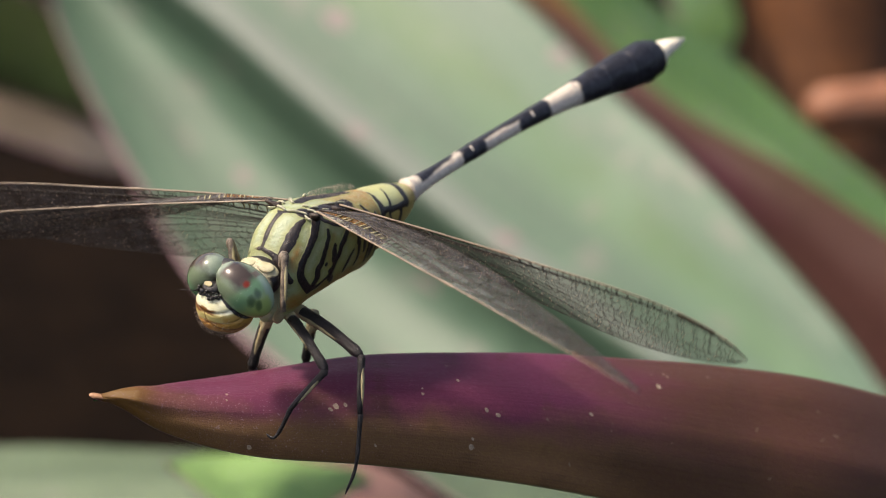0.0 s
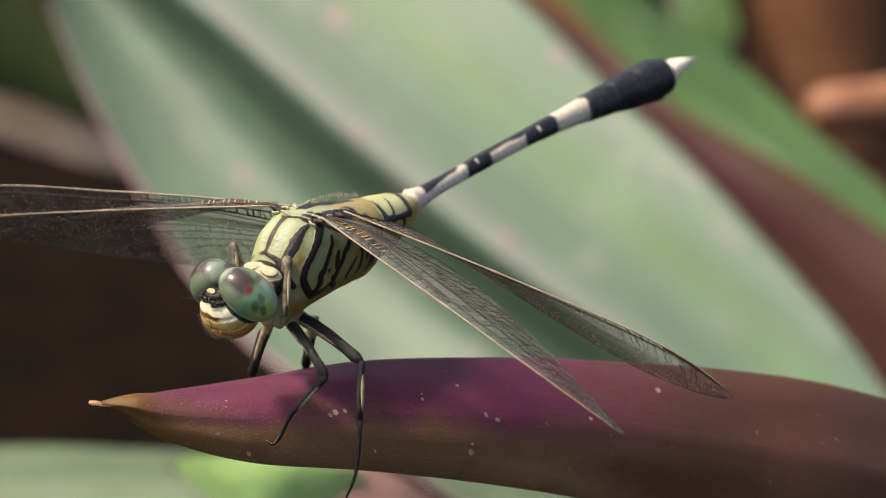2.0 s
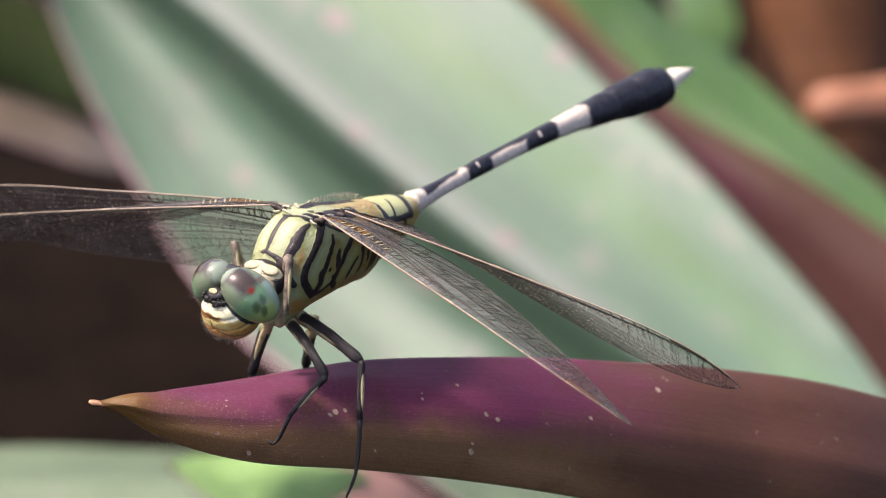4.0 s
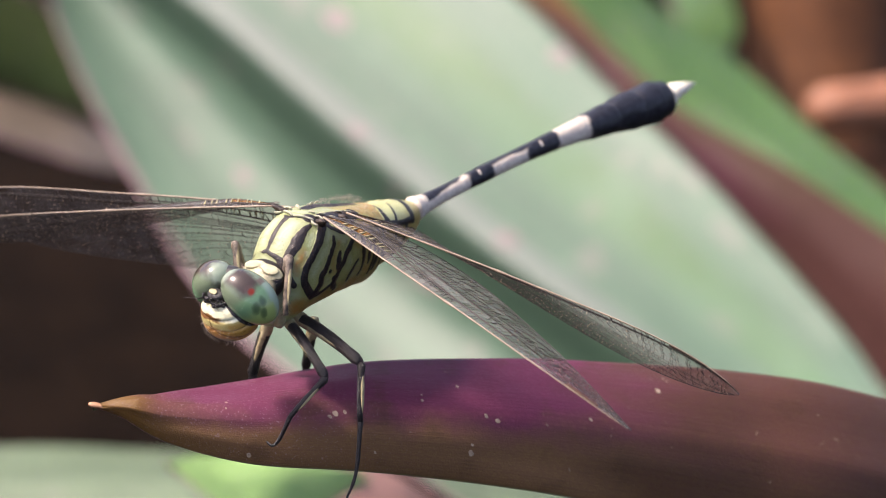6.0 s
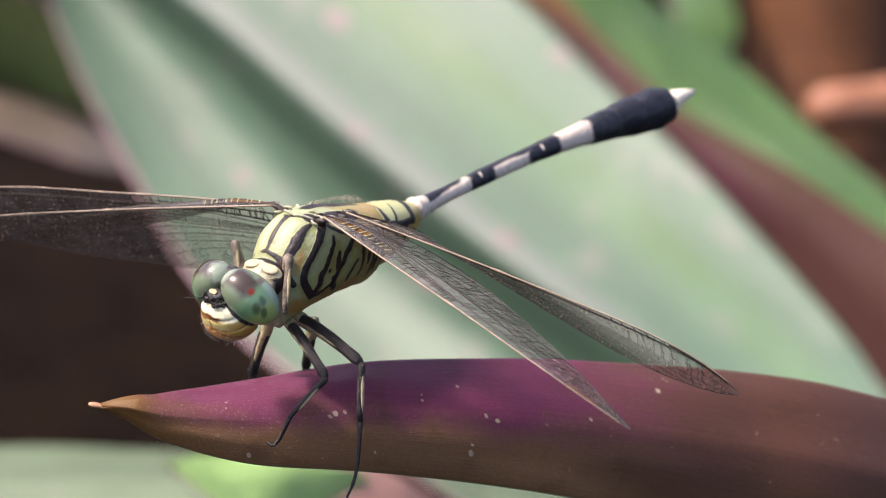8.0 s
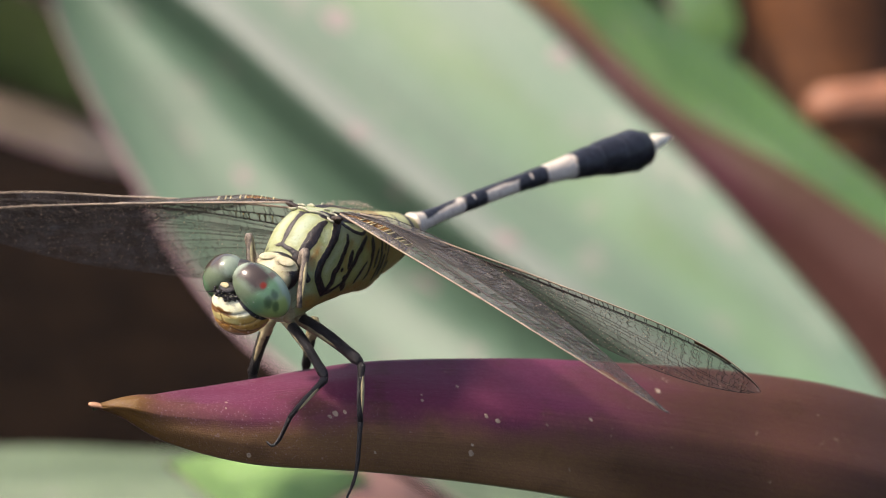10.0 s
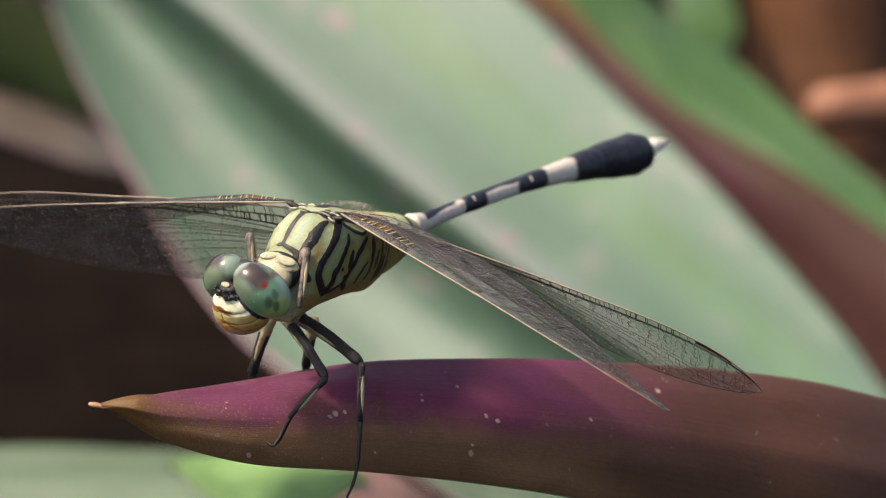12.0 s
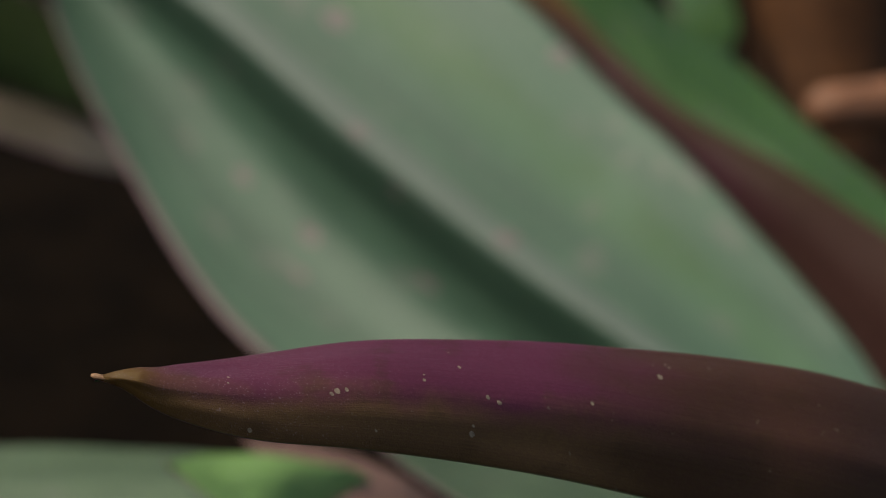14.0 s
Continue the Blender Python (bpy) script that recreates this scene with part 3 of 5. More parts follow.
def eye_glass():
    """Compound eye: smoky above with a green-grey rim, a brick-red spot, sea green below with dark drops, a bluish flank; the finest facets.
    Along the eye runs the stored number axis, from its top (negative) to its lower end."""
    s = Stuff("compound_eye", 0.2, spec=0.6)
    x, y, z = s.coords()
    vec = s.vec3(x, y, z)
    n = s.noise(vec, 1.1, 3) - 0.5
    f = s.noise(vec, 4.0, 3) - 0.5
    t = s.stored("axis") + n * 0.5 + f * 0.15
    c = s.mix(t.step(0.5, 1.7), (0.115, 0.23, 0.12), (0.27, 0.36, 0.11))
    c = s.mix((x + n * 0.6).step(-0.1, -0.75) * 0.75, c, (0.26, 0.35, 0.29))
    smoky = s.mix((x - 0.25 + n * 0.5).abs().step(0.45, 0.95), (0.05, 0.036, 0.028), (0.15, 0.20, 0.125))
    smoky = s.mix(t.step(-1.6, -1.95), smoky, (0.24, 0.30, 0.22))
    c = s.mix(t.step(0.45, -0.45), c, smoky)
    c = s.mix(((t + 0.25).abs() * 1.2).max((x + 0.65).abs()).step(0.4, 0.15) * 0.7, c, (0.12, 0.06, 0.05))

    def spot(at, where, big):
        """A round patch at a place along the eye and across it."""
        return (((t - at) * (t - at)) * 0.8 + (x - where) * (x - where)).step(big * big, 0.0)
    c = s.mix(spot(-0.1, 0.42, 0.5) * 0.7, c, (0.085, 0.05, 0.04))
    c = s.mix(spot(0.0, 0.42, 0.3), c, (0.19, 0.02, 0.006))
    for at, where, big in ((0.9, 0.2, 0.34), (0.95, 0.72, 0.36), (1.4, 0.45, 0.3)):
        c = s.mix(spot(at, where, big) * 0.75, c, (0.03, 0.06, 0.03))
    c = s.mix(s.noise(vec, 10.0, 2).step(0.64, 0.7) * t.band(0.1, 0.45, 0.1), c, (0.5, 0.58, 0.48))
    facets = s.cells(vec, 15.0)
    c = s.mix(facets.step(0.15, 0.6) * t.step(0.2, -0.3) * 0.2, c, (0.02, 0.018, 0.016))
    s.colour(c)
    s.bump(facets, 0.0012)
    return s.mat


def face_skin():
    """Face: ivory brow, a broken brown line, yellow lobes, an orange lip with a grey-green patch, black along the eyes."""
    s = Stuff("ivory_and_ochre_face", 0.36, spec=0.45, sss=0.1)
    x, y, z = s.coords()
    vec = s.vec3(x, y, z)
    g = s.noise(vec, 1.8, 4)
    w = z + (g - 0.5) * 0.35 + y.abs() * 0.16
    c = s.mix(g.step(0.35, 0.7), (0.58, 0.57, 0.36), (0.72, 0.72, 0.54))
    c = s.mix(w.step(0.0, -0.2), c, (0.54, 0.46, 0.18))
    c = s.mix(w.step(-0.65, -0.9), c, (0.44, 0.23, 0.05))
    c = s.mix(y.abs().step(1.0, 1.5) * w.step(-0.1, -0.4) * 0.85, c, (0.44, 0.25, 0.055))
    c = s.mix(s.noise(vec, 5.0, 3).step(0.5, 0.68) * w.step(-0.8, -1.0) * 0.7, c, (0.20, 0.09, 0.02))
    patch = (z + 2.1).abs().step(0.45, 0.3) * (y - 0.35).abs().step(0.7, 0.55)
    c = s.mix(patch * 0.85, c, (0.19, 0.21, 0.13))
    brown = (w + 0.1).abs().step(0.22, 0.12) * (y + g * 0.6).step(1.5, 0.8)
    brown = brown.max((y.abs() * 0.4 + z + 1.0 + (g - 0.5) * 0.2).abs().step(0.12, 0.05) * 0.8)
    brown = brown.max((y + 0.1 + (g - 0.5) * 0.2).abs().step(0.07, 0.03) * w.band(-0.85, -0.1, 0.05) * 0.7)
    c = s.mix(brown, c, (0.15, 0.065, 0.018))
    near = s.tree.nodes.new("ShaderNodeVectorMath")
    near.operation = "LENGTH"
    s.link(s.vec3((x - 0.49) * (1 / 1.48), (y.abs() - 1.68 + z - 0.53) * (0.707 / 1.42), (y.abs() - 1.68 - z + 0.53) * (0.707 / 2.12)), near.inputs[0])
    d = Val(s.tree, near.outputs["Value"]) + (g - 0.5) * 0.12
    c = s.mix(d.step(1.14, 1.08), c, (0.014, 0.012, 0.012))
    c = s.mix((z - y.abs() * 0.15 + (g - 0.5) * 0.15).step(0.78, 0.86), c, (0.014, 0.012, 0.012))
    s.colour(c)
    s.bump(g * 0.6 + s.noise(vec, 7, 3) * 0.4, 0.07)
    return s.mat


def skull_skin():
    """Back of the head: cream behind the eyes, black towards the neck."""
    s = Stuff("cream_and_black_skull", 0.42, spec=0.4)
    x, y, z = s.coords()
    g = s.noise(s.vec3(x, y, z), 2.0, 3)
    c = s.mix((x + (g - 0.5) * 0.3).step(-0.75, -0.6), (0.016, 0.014, 0.013), (0.46, 0.36, 0.18))
    s.colour(s.mix(z.step(1.3, 1.6), c, (0.02, 0.018, 0.016)))
    s.bump(g, 0.05)
    return s.mat


def collar_skin():
    """Prothorax: cream lobes with black edges."""
    s = Stuff("cream_and_black_collar", 0.42, spec=0.35)
    x, y, z = s.coords()
    vec = s.vec3(x, y, z)
    g = s.noise(vec, 1.6, 4)
    c = s.mix(g.step(0.35, 0.7), (0.38, 0.36, 0.21), (0.47, 0.45, 0.29))
    c = s.mix(s.noise(vec, 5, 2).step(0.62, 0.7) * 0.7, c, (0.2, 0.12, 0.05))
    b = (x + (g - 0.5) * 0.5 + y.abs() * 0.15).step(5.25, 5.1)
    b = b.max((z + (g - 0.5) * 0.6 + 0.1).step(0.05, -0.08) * x.step(6.0, 5.7))
    s.colour(s.mix(b, c, (0.014, 0.012, 0.012)))
    s.bump(g, 0.04)
    return s.mat


def wing_film(name, dark, pale, tint, share):
    """Thin clear wing skin with a faint tint and a crinkled gloss."""
    s = Stuff(name, 0.16, spec=0.6)
    x, y, z = s.coords()
    vec = s.vec3(x, y, z)
    g = s.noise(vec, 0.9, 4)
    s.colour(s.mix(g.step(0.3, 0.7), dark, pale))
    s.bump(s.noise(vec, 3.5, 3), 0.12)
    t = s.tree.nodes.new("ShaderNodeBsdfTransparent")
    t.inputs[0].default_value = (*tint, 1)
    m = s.tree.nodes.new("ShaderNodeMixShader")
    m.inputs[0].default_value = share
    s.link(t.outputs[0], m.inputs[1])
    s.link(s.bsdf.outputs[0], m.inputs[2])
    s.link(m.outputs[0], s.tree.nodes["Material Output"].inputs["Surface"])
    return s.mat


M_THORAX, M_WAIST, M_TAIL = skin_stripes(), skin_waist(), skin_abdomen()
M_EYE, M_FACE, M_SKULL, M_PRON = eye_glass(), face_skin(), skull_skin(), collar_skin()
M_FILM = wing_film("wing_membrane", (0.12, 0.108, 0.10), (0.40, 0.37, 0.35), (0.86, 0.84, 0.82), 0.28)
M_AMBER = wing_film("amber_membrane", (0.14, 0.065, 0.015), (0.26, 0.13, 0.035), (0.8, 0.6, 0.35), 0.55)
M_BLACK = plain("black_cuticle", (0.016, 0.014, 0.014), 0.35, 0.5, 0.5, 3.0, 0.04)
M_LEG = plain("brown_black_leg", (0.013, 0.011, 0.011), 0.28, 0.5, 0.8, 1.8, 0.12)
M_SOCKET = plain("dark_brown_socket", (0.035, 0.022, 0.014), 0.4, 0.45, 0.6, 2.5, 0.06)
M_PLATE = plain("dull_cream_plate", (0.42, 0.41, 0.28), 0.4, 0.45, 0.3, 3.0, 0.05)
M_IVORY = plain("ivory_tip", (0.80, 0.74, 0.58), 0.4, 0.4, 0.12, 2.0, 0.04)
M_VEIN = plain("dark_wing_vein", (0.02, 0.014, 0.011), 0.45, 0.3, 0.5, 1.5, 0.01)
M_COSTA = plain("tan_wing_edge", (0.22, 0.165, 0.11), 0.4, 0.5, 0.35, 0.6, 0.02)
M_BROWN = plain("brown_seam", (0.09, 0.035, 0.012), 0.45, 0.4, 0.4, 2.0, 0.04)
# pale tan for the beads that imitate glints on the veins
M_GLINT = plain("tan_glint_bead", (0.55, 0.42, 0.3), 0.25, 0.6, 0.5, 1.0, 0.0)
M_GREY = plain("grey_brown_cuticle", (0.17, 0.135, 0.10), 0.4, 0.45, 0.85, 2.5, 0.05)
M_COLLAR = plain("cream_collar", (0.38, 0.33, 0.18), 0.42, 0.4, 0.35, 1.6, 0.08)
M_HAIR = plain("pale_hair", (0.42, 0.34, 0.27), 0.6, 0.3, 0.3, 2.0, 0.0)


# ---- insect ----
FOOT = Vector((-9.0, 1.0, -8.0))          # where it holds the leaf's edge


def frame_of(at, x, y):
    """A pose, in mm of the view's space, with its x axis along x and its y axis near y."""
    x = Vector(x).normalized()
    y = Vector(y)
    y = (y - x * y.dot(x)).normalized()
    m = Matrix((x, y, x.cross(y))).transposed().to_4x4()
    m.translation = (Vector(at) - FOOT) * MM
    return m


def seat(x, y, z, roll, pitch, yaw):
    """The body's pose in the view's space: x forward, y to its left, z up."""
    return pose((x - FOOT.x) * MM, (y - FOOT.y) * MM, (z - FOOT.z) * MM, roll, pitch, yaw)


insect = thing("dragonfly", VIEW @ Matrix.Translation(FOOT * MM), "slender dragonfly striped black and pale green, perched on the leaf", "dragonfly")


# markings in the body's own space, in mm: half widths along the stroke, and its course on the left side
THORAX_BLACK = [
    ((0.2, 0.08, 0.06, 0.05), [(2.41, -0.4, 2.6), (3.17, -0.35, 2.26), (3.82, -0.33, 1.71), (4.3, -0.34, 1.1)]),
    ((0.05, 0.2, 0.3, 0.26, 0.2), [(2.02, 1.29, 2.4), (2.76, 1.28, 2.09), (3.38, 1.31, 1.68), (3.89, 1.25, 1.16), (4.13, 1.12, 0.8)]),
    ((0.22, 0.19, 0.15, 0.2, 0.22), [(1.19, 1.66, 2.23), (1.68, 1.95, 1.91), (2.22, 2.15, 1.43), (2.73, 2.23, 0.91), (3.15, 2.19, 0.49), (3.48, 2.13, 0.07), (3.64, 2.12, -0.47), (3.49, 2.14, -1.23), (2.9, 2.13, -2.0)]),
    ((0.05, 0.11, 0.16, 0.19, 0.18), [(0.87, 2.33, 1.42), (1.1, 2.47, 0.94), (1.49, 2.5, 0.29), (1.91, 2.46, -0.37), (2.25, 2.4, -0.87), (2.32, 2.32, -1.47), (2.86, 2.14, -1.97)]),
    ((0.16, 0.1, 0.05), [(2.86, 2.14, -1.97), (1.86, 2.19, -2.05), (0.95, 2.4, -1.65)]),
    ((0.06, 0.19, 0.13, 0.11, 0.2, 0.12), [(-1.13, 2.53, 0.95), (-0.38, 2.65, 0.37), (0.1, 2.66, -0.22), (0.67, 2.55, -0.98), (0.95, 2.36, -1.73), (0.57, 2.1, -2.34)]),
    ((0.05, 0.15, 0.08), [(0.55, 2.6, 0.35), (0.68, 2.6, -0.15), (0.8, 2.58, -0.6)]),
    ((0.12,), [(1.1, 2.47, -1.25)]),
    ((0.07,), [(1.48, 2.49, -0.63)]),
    ((0.05, 0.13, 0.07), [(-1.36, 2.55, -0.84), (-0.8, 2.5, -1.4), (-0.54, 2.25, -2.1)]),
    ((0.1, 0.17, 0.06), [(-2.91, 2.41, -0.5), (-2.9, 2.34, -1.1), (-2.8, 2.28, -1.6)]),
    ((0.15, 0.24, 0.1), [(-4.1, 2.1, -1.3), (-4.0, 2.1, -1.9), (-3.7, 1.95, -2.4)]),
    ((0.05, 0.07, 0.08, 0.25), [(2.3, -0.3, 2.75), (1.9, 0.5, 2.75), (1.47, 1.22, 2.52), (1.25, 1.55, 2.34)]),
    ((0.12, 0.06, 0.05, 0.04), [(0.86, 1.62, 2.23), (0.51, 2.05, 1.83), (-0.27, 2.36, 1.37), (-1.15, 2.38, 1.24)]),
    ((0.05, 0.06, 0.1, 0.3), [(4.36, -0.35, 0.95), (4.45, 0.21, 0.87), (4.44, 0.63, 0.74), (4.5, 1.05, 0.3)]),
    ((0.25, 0.12), [(4.6, 1.3, -0.2), (4.3, 1.75, -0.9)]),
    ((0.04, 0.11, 0.05), [(-1.8, 2.4, 0.5), (-2.15, 2.45, -0.8), (-1.9, 2.2, -2.2)]),
    ((0.05, 0.13, 0.08), [(-3.2, 2.2, 0.4), (-3.6, 2.2, -0.9), (-3.2, 1.9, -2.6)]),
    ((0.06, 0.14, 0.1), [(-4.6, 1.8, 0.3), (-5.0, 1.8, -1.0), (-4.6, 1.6, -2.8)]),
    ((0.35, 0.3), [(1.6, 0.9, 2.7), (1.2, 1.6, 2.4)]),
    ((0.3, 0.4, 0.3), [(0.5, -0.35, 2.5), (-2.0, -0.35, 2.0), (-4.4, -0.35, 1.4)]),
    ((0.4, 0.6, 0.4), [(0.6, 1.2, 2.35), (-1.0, 1.5, 2.0), (-2.6, 1.3, 1.8)]),
    ((0.04, 0.06, 0.04), [(-3.6, 1.6, 1.2), (-4.0, 2.0, 0.3), (-4.3, 2.1, -0.8)]),
    ((0.05, 0.1, 0.05), [(-2.0, 2.45, 0.7), (-2.1, 2.5, -0.1), (-1.9, 2.5, -0.6)]),
]
THORAX_OCHRE = [
    ((0.15, 0.4), [(3.3, 1.75, 1.15), (3.8, 1.75, 0.1)]),
    ((0.05, 0.22, 0.25, 0.15), [(0.5, 2.5, 0.9), (0.95, 2.55, 0.3), (1.1, 2.5, -0.5), (0.9, 2.4, -1.2)]),
    ((0.6, 0.7, 0.6, 0.7), [(4.0, 1.7, -2.6), (2.5, 1.9, -2.7), (1.3, 2.0, -2.6), (-1.5, 1.9, -2.9)]),
    ((0.4, 1.1, 1.4), [(-1.0, 2.5, 0.8), (-2.6, 2.3, 0.3), (-4.6, 1.9, -0.8)]),
    ((0.1, 0.4, 0.5), [(-1.7, 2.5, -0.9), (-2.4, 2.3, -1.6), (-3.4, 1.9, -2.4)]),
]
WAIST_BLACK = [
    ((0.08, 0.14, 0.2, 0.3), [(-6.0, 0.4, 1.0), (-5.95, 1.1, 0.75), (-5.9, 1.5, 0.5), (-5.9, 1.72, -0.2)]),
    ((0.2, 0.2, 0.24), [(-5.9, 1.7, -0.15), (-7.47, 1.73, -0.45), (-8.9, 1.58, -0.76)]),
    ((0.3, 0.32, 0.3), [(-9.3, 0.0, 0.3), (-8.95, 1.2, -0.1), (-8.85, 1.58, -0.76)]),
    ((0.05, 0.09, 0.12, 0.08), [(-7.4, 0.4, 0.8), (-7.05, 1.37, 0.38), (-6.6, 1.74, -0.38), (-6.6, 1.7, -1.3)]),
    ((0.15, 0.22, 0.1), [(-7.9, 1.65, -0.8), (-7.8, 1.6, -1.4), (-7.5, 1.4, -2.2)]),
    ((0.1, 0.2), [(-5.6, 1.5, -2.0), (-5.4, 1.2, -2.9)]),
]


def make_thorax():
    bm = bmesh.new()
    loft_x(bm, [(5.1, 0, -1.9, 0.9, 1.2, 2.1, 2), (4.5, 0, -1.2, 1.7, 2.0, 3.0, 2), (3.3, 0, -0.5, 2.25, 2.75, 3.5, 2.1), (1.7, 0, 0.0, 2.5, 2.75, 3.7, 2.2),
                (-0.4, 0, 0.1, 2.65, 2.4, 3.7, 2.3), (-2.4, 0, 0.0, 2.5, 1.95, 3.8, 2.2), (-4.4, 0, -0.2, 2.15, 1.55, 3.95, 2.1), (-5.9, 0, -0.4, 1.6, 1.35, 3.25, 2)], 150, 22)
    for v in bm.verts:
        x, y, z = v.co
        v.co += Vector((0, y, z)).normalized() * (0.07 * noise.noise((x * 0.7, y * 0.7, z * 0.7)))
    ink(bm, THORAX_BLACK, -0.35, groove=0.09)
    ink(bm, THORAX_OCHRE, -0.35, "ochre")
    th = part("thorax", bm, M_THORAX, insect, "pale green thorax with slanting black stripes")
    bm = bmesh.new()
    loft_x(bm, [(-4.9, 0, -0.3, 1.75, 1.4, 3.2, 2), (-6.3, 0, -0.55, 1.75, 1.35, 3.05, 2.1), (-8.0, 0, -0.8, 1.65, 1.25, 2.4, 2.1), (-9.6, 0, -1.1, 1.3, 1.05, 1.6, 2), (-10.5, 0, -1.25, 0.9, 0.85, 1.0, 2), (-11.1, 0, -1.3, 0.5, 0.5, 0.5, 2)], 72, 14)
    ink(bm, WAIST_BLACK, 0.0, groove=0.05)
    part("waist_segment", bm, M_WAIST, th, "swollen yellow and black first segments")
    bm = bmesh.new()
    loft_x(bm, [(6.3, 0, -0.8, 0.5, 0.4, 0.6, 2), (6.0, 0, -0.7, 1.3, 0.75, 1.2, 2), (5.4, 0, -0.5, 1.6, 0.95, 1.4, 2.1), (4.8, 0, -0.4, 1.5, 1.0, 1.4, 2), (4.2, 0, -0.4, 1.0, 0.7, 1.0, 2)], 32, 6)
    for y in (-0.7, 0.7):
        ball(bm, (5.4, y * 1.0, 0.32), (0.45, 0.62, 0.15), pose(0, 0, 0, -14 * y, 15, 0))
    part("pronotum", bm, M_PRON, th, "cream collar behind the head")
    for y in (-1, 1):
        for x, z in ((1.5, 2.72), (-0.7, 2.3 if y > 0 else 1.75)):
            bm = bmesh.new()
            tube(bm, [(x - 0.5, 1.0 * y, 1.9), (x - 0.3, 1.5 * y, z - 0.4), (x - 0.1, 1.85 * y, z - 0.12), (x + 0.05, 2.2 * y, z)], [0.5, 0.42, 0.26, 0.12], 16, flat=0.7)
            part("wing_socket", bm, M_SOCKET, th, "dark brown wing socket")
        for r, course in ((0.15, [(2.15, 0.05, 2.8), (1.95, 0.45, 2.82), (1.65, 0.95, 2.68), (1.5, 1.25, 2.55)]), (0.13, [(1.75, 1.2, 2.62), (1.85, 1.5, 2.52), (1.8, 1.8, 2.45)]),
                          (0.14, [(1.15, 0.95, 2.72), (0.95, 1.3, 2.62), (1.05, 1.65, 2.55)]), (0.13, [(0.95, 0.35, 2.78), (0.7, 0.7, 2.72)]), (0.12, [(0.55, 0.85, 2.66), (0.25, 1.15, 2.55)]),
                          (0.12, [(0.1, 1.35, 2.42), (-0.25, 1.6, 2.3)]), (0.12, [(-0.9, 1.0, 2.35), (-1.4, 1.25, 2.2)]), (0.1, [(-1.7, 1.2, 2.15), (-2.2, 1.4, 1.98)])):
            bm = bmesh.new()
            path = spline([(a, b * y, c) for a, b, c in course], 8)
            tube(bm, path, [r * w for w in (0.45, 0.85, 1.0, 1.05, 1.0, 0.95, 1.0, 0.85, 0.45)], 10, flat=0.6)
            part("wing_plate", bm, M_PLATE, th, "small ivory plate at the wing base")
    # pale down on the back and below the neck
    bm = bmesh.new()
    rnd = random.Random(7)
    for _ in range(560):
        x = rnd.uniform(-5.0, 1.0) if rnd.random() < 0.82 else rnd.uniform(1.0, 4.0)
        a = rnd.gauss(0, 0.5)
        up = 2.5 - 0.045 * (x + 0.4) ** 2 if x < 1 else 2.55 - 0.28 * (x - 1)
        p = Vector((x, 2.4 * math.sin(a), up * math.cos(a) - 0.1))
        d = Vector((rnd.uniform(-0.5, 0.3), math.sin(a) + rnd.uniform(-0.3, 0.3), math.cos(a))).normalized()
        tube(bm, [p, p + d * 0.12, p + d * rnd.uniform(0.18, 0.36) + Vector((-0.12, 0, 0))], [0.006, 0.005, 0.002], 3)
    for _ in range(200):
        a = rnd.uniform(-1.3, 1.3)
        p = Vector((5.9 + rnd.uniform(-0.3, 0.3), 1.2 * math.sin(a), -0.7 + 1.0 * math.cos(a)))
        d = Vector((rnd.uniform(-0.3, 0.6), math.sin(a), math.cos(a) + rnd.uniform(-0.2, 0.4))).normalized()
        tube(bm, [p, p + d * 0.25, p + d * rnd.uniform(0.3, 0.7)], [0.005, 0.004, 0.002], 3)
    tagged(part("down", bm, M_HAIR, th, "fine pale hairs"), kind="stuff")
    return th


def face_piece(name, label, top, low, head):
    """A zone of the face between two heights, on one rounded muzzle with shallow furrows at its borders."""
    bm = bmesh.new()
    rows = []
    for k in range(9):
        h = top + (low - top) * k / 8
        ring = []
        for j in range(41):
            a = (j / 40 - 0.5) * 2 * 1.75
            f = max(0.02, 1 - abs((h + 0.75) / 1.75) ** 2.4) ** 0.45
            near = min(abs(h - top), abs(h - low))
            f *= 1 - 0.045 * math.exp(-(near / 0.07) ** 2) - (0.03 * math.exp(-(a / 0.08) ** 2) if -0.95 < h < -0.14 else 0)
            f *= 1 + 0.02 * math.sin(a * 3 + h * 2)
            ring.append((1.0 + 1.88 * f * math.cos(a) ** 0.8 if math.cos(a) > 0 else 1.0 + 1.88 * f * math.cos(a), 1.98 * f * math.sin(a), h - 0.1 * math.cos(a)))
        rows.append(ring)
    skin(bm, rows, closed=False, caps=False)
    part(name, bm, M_FACE, head, label)


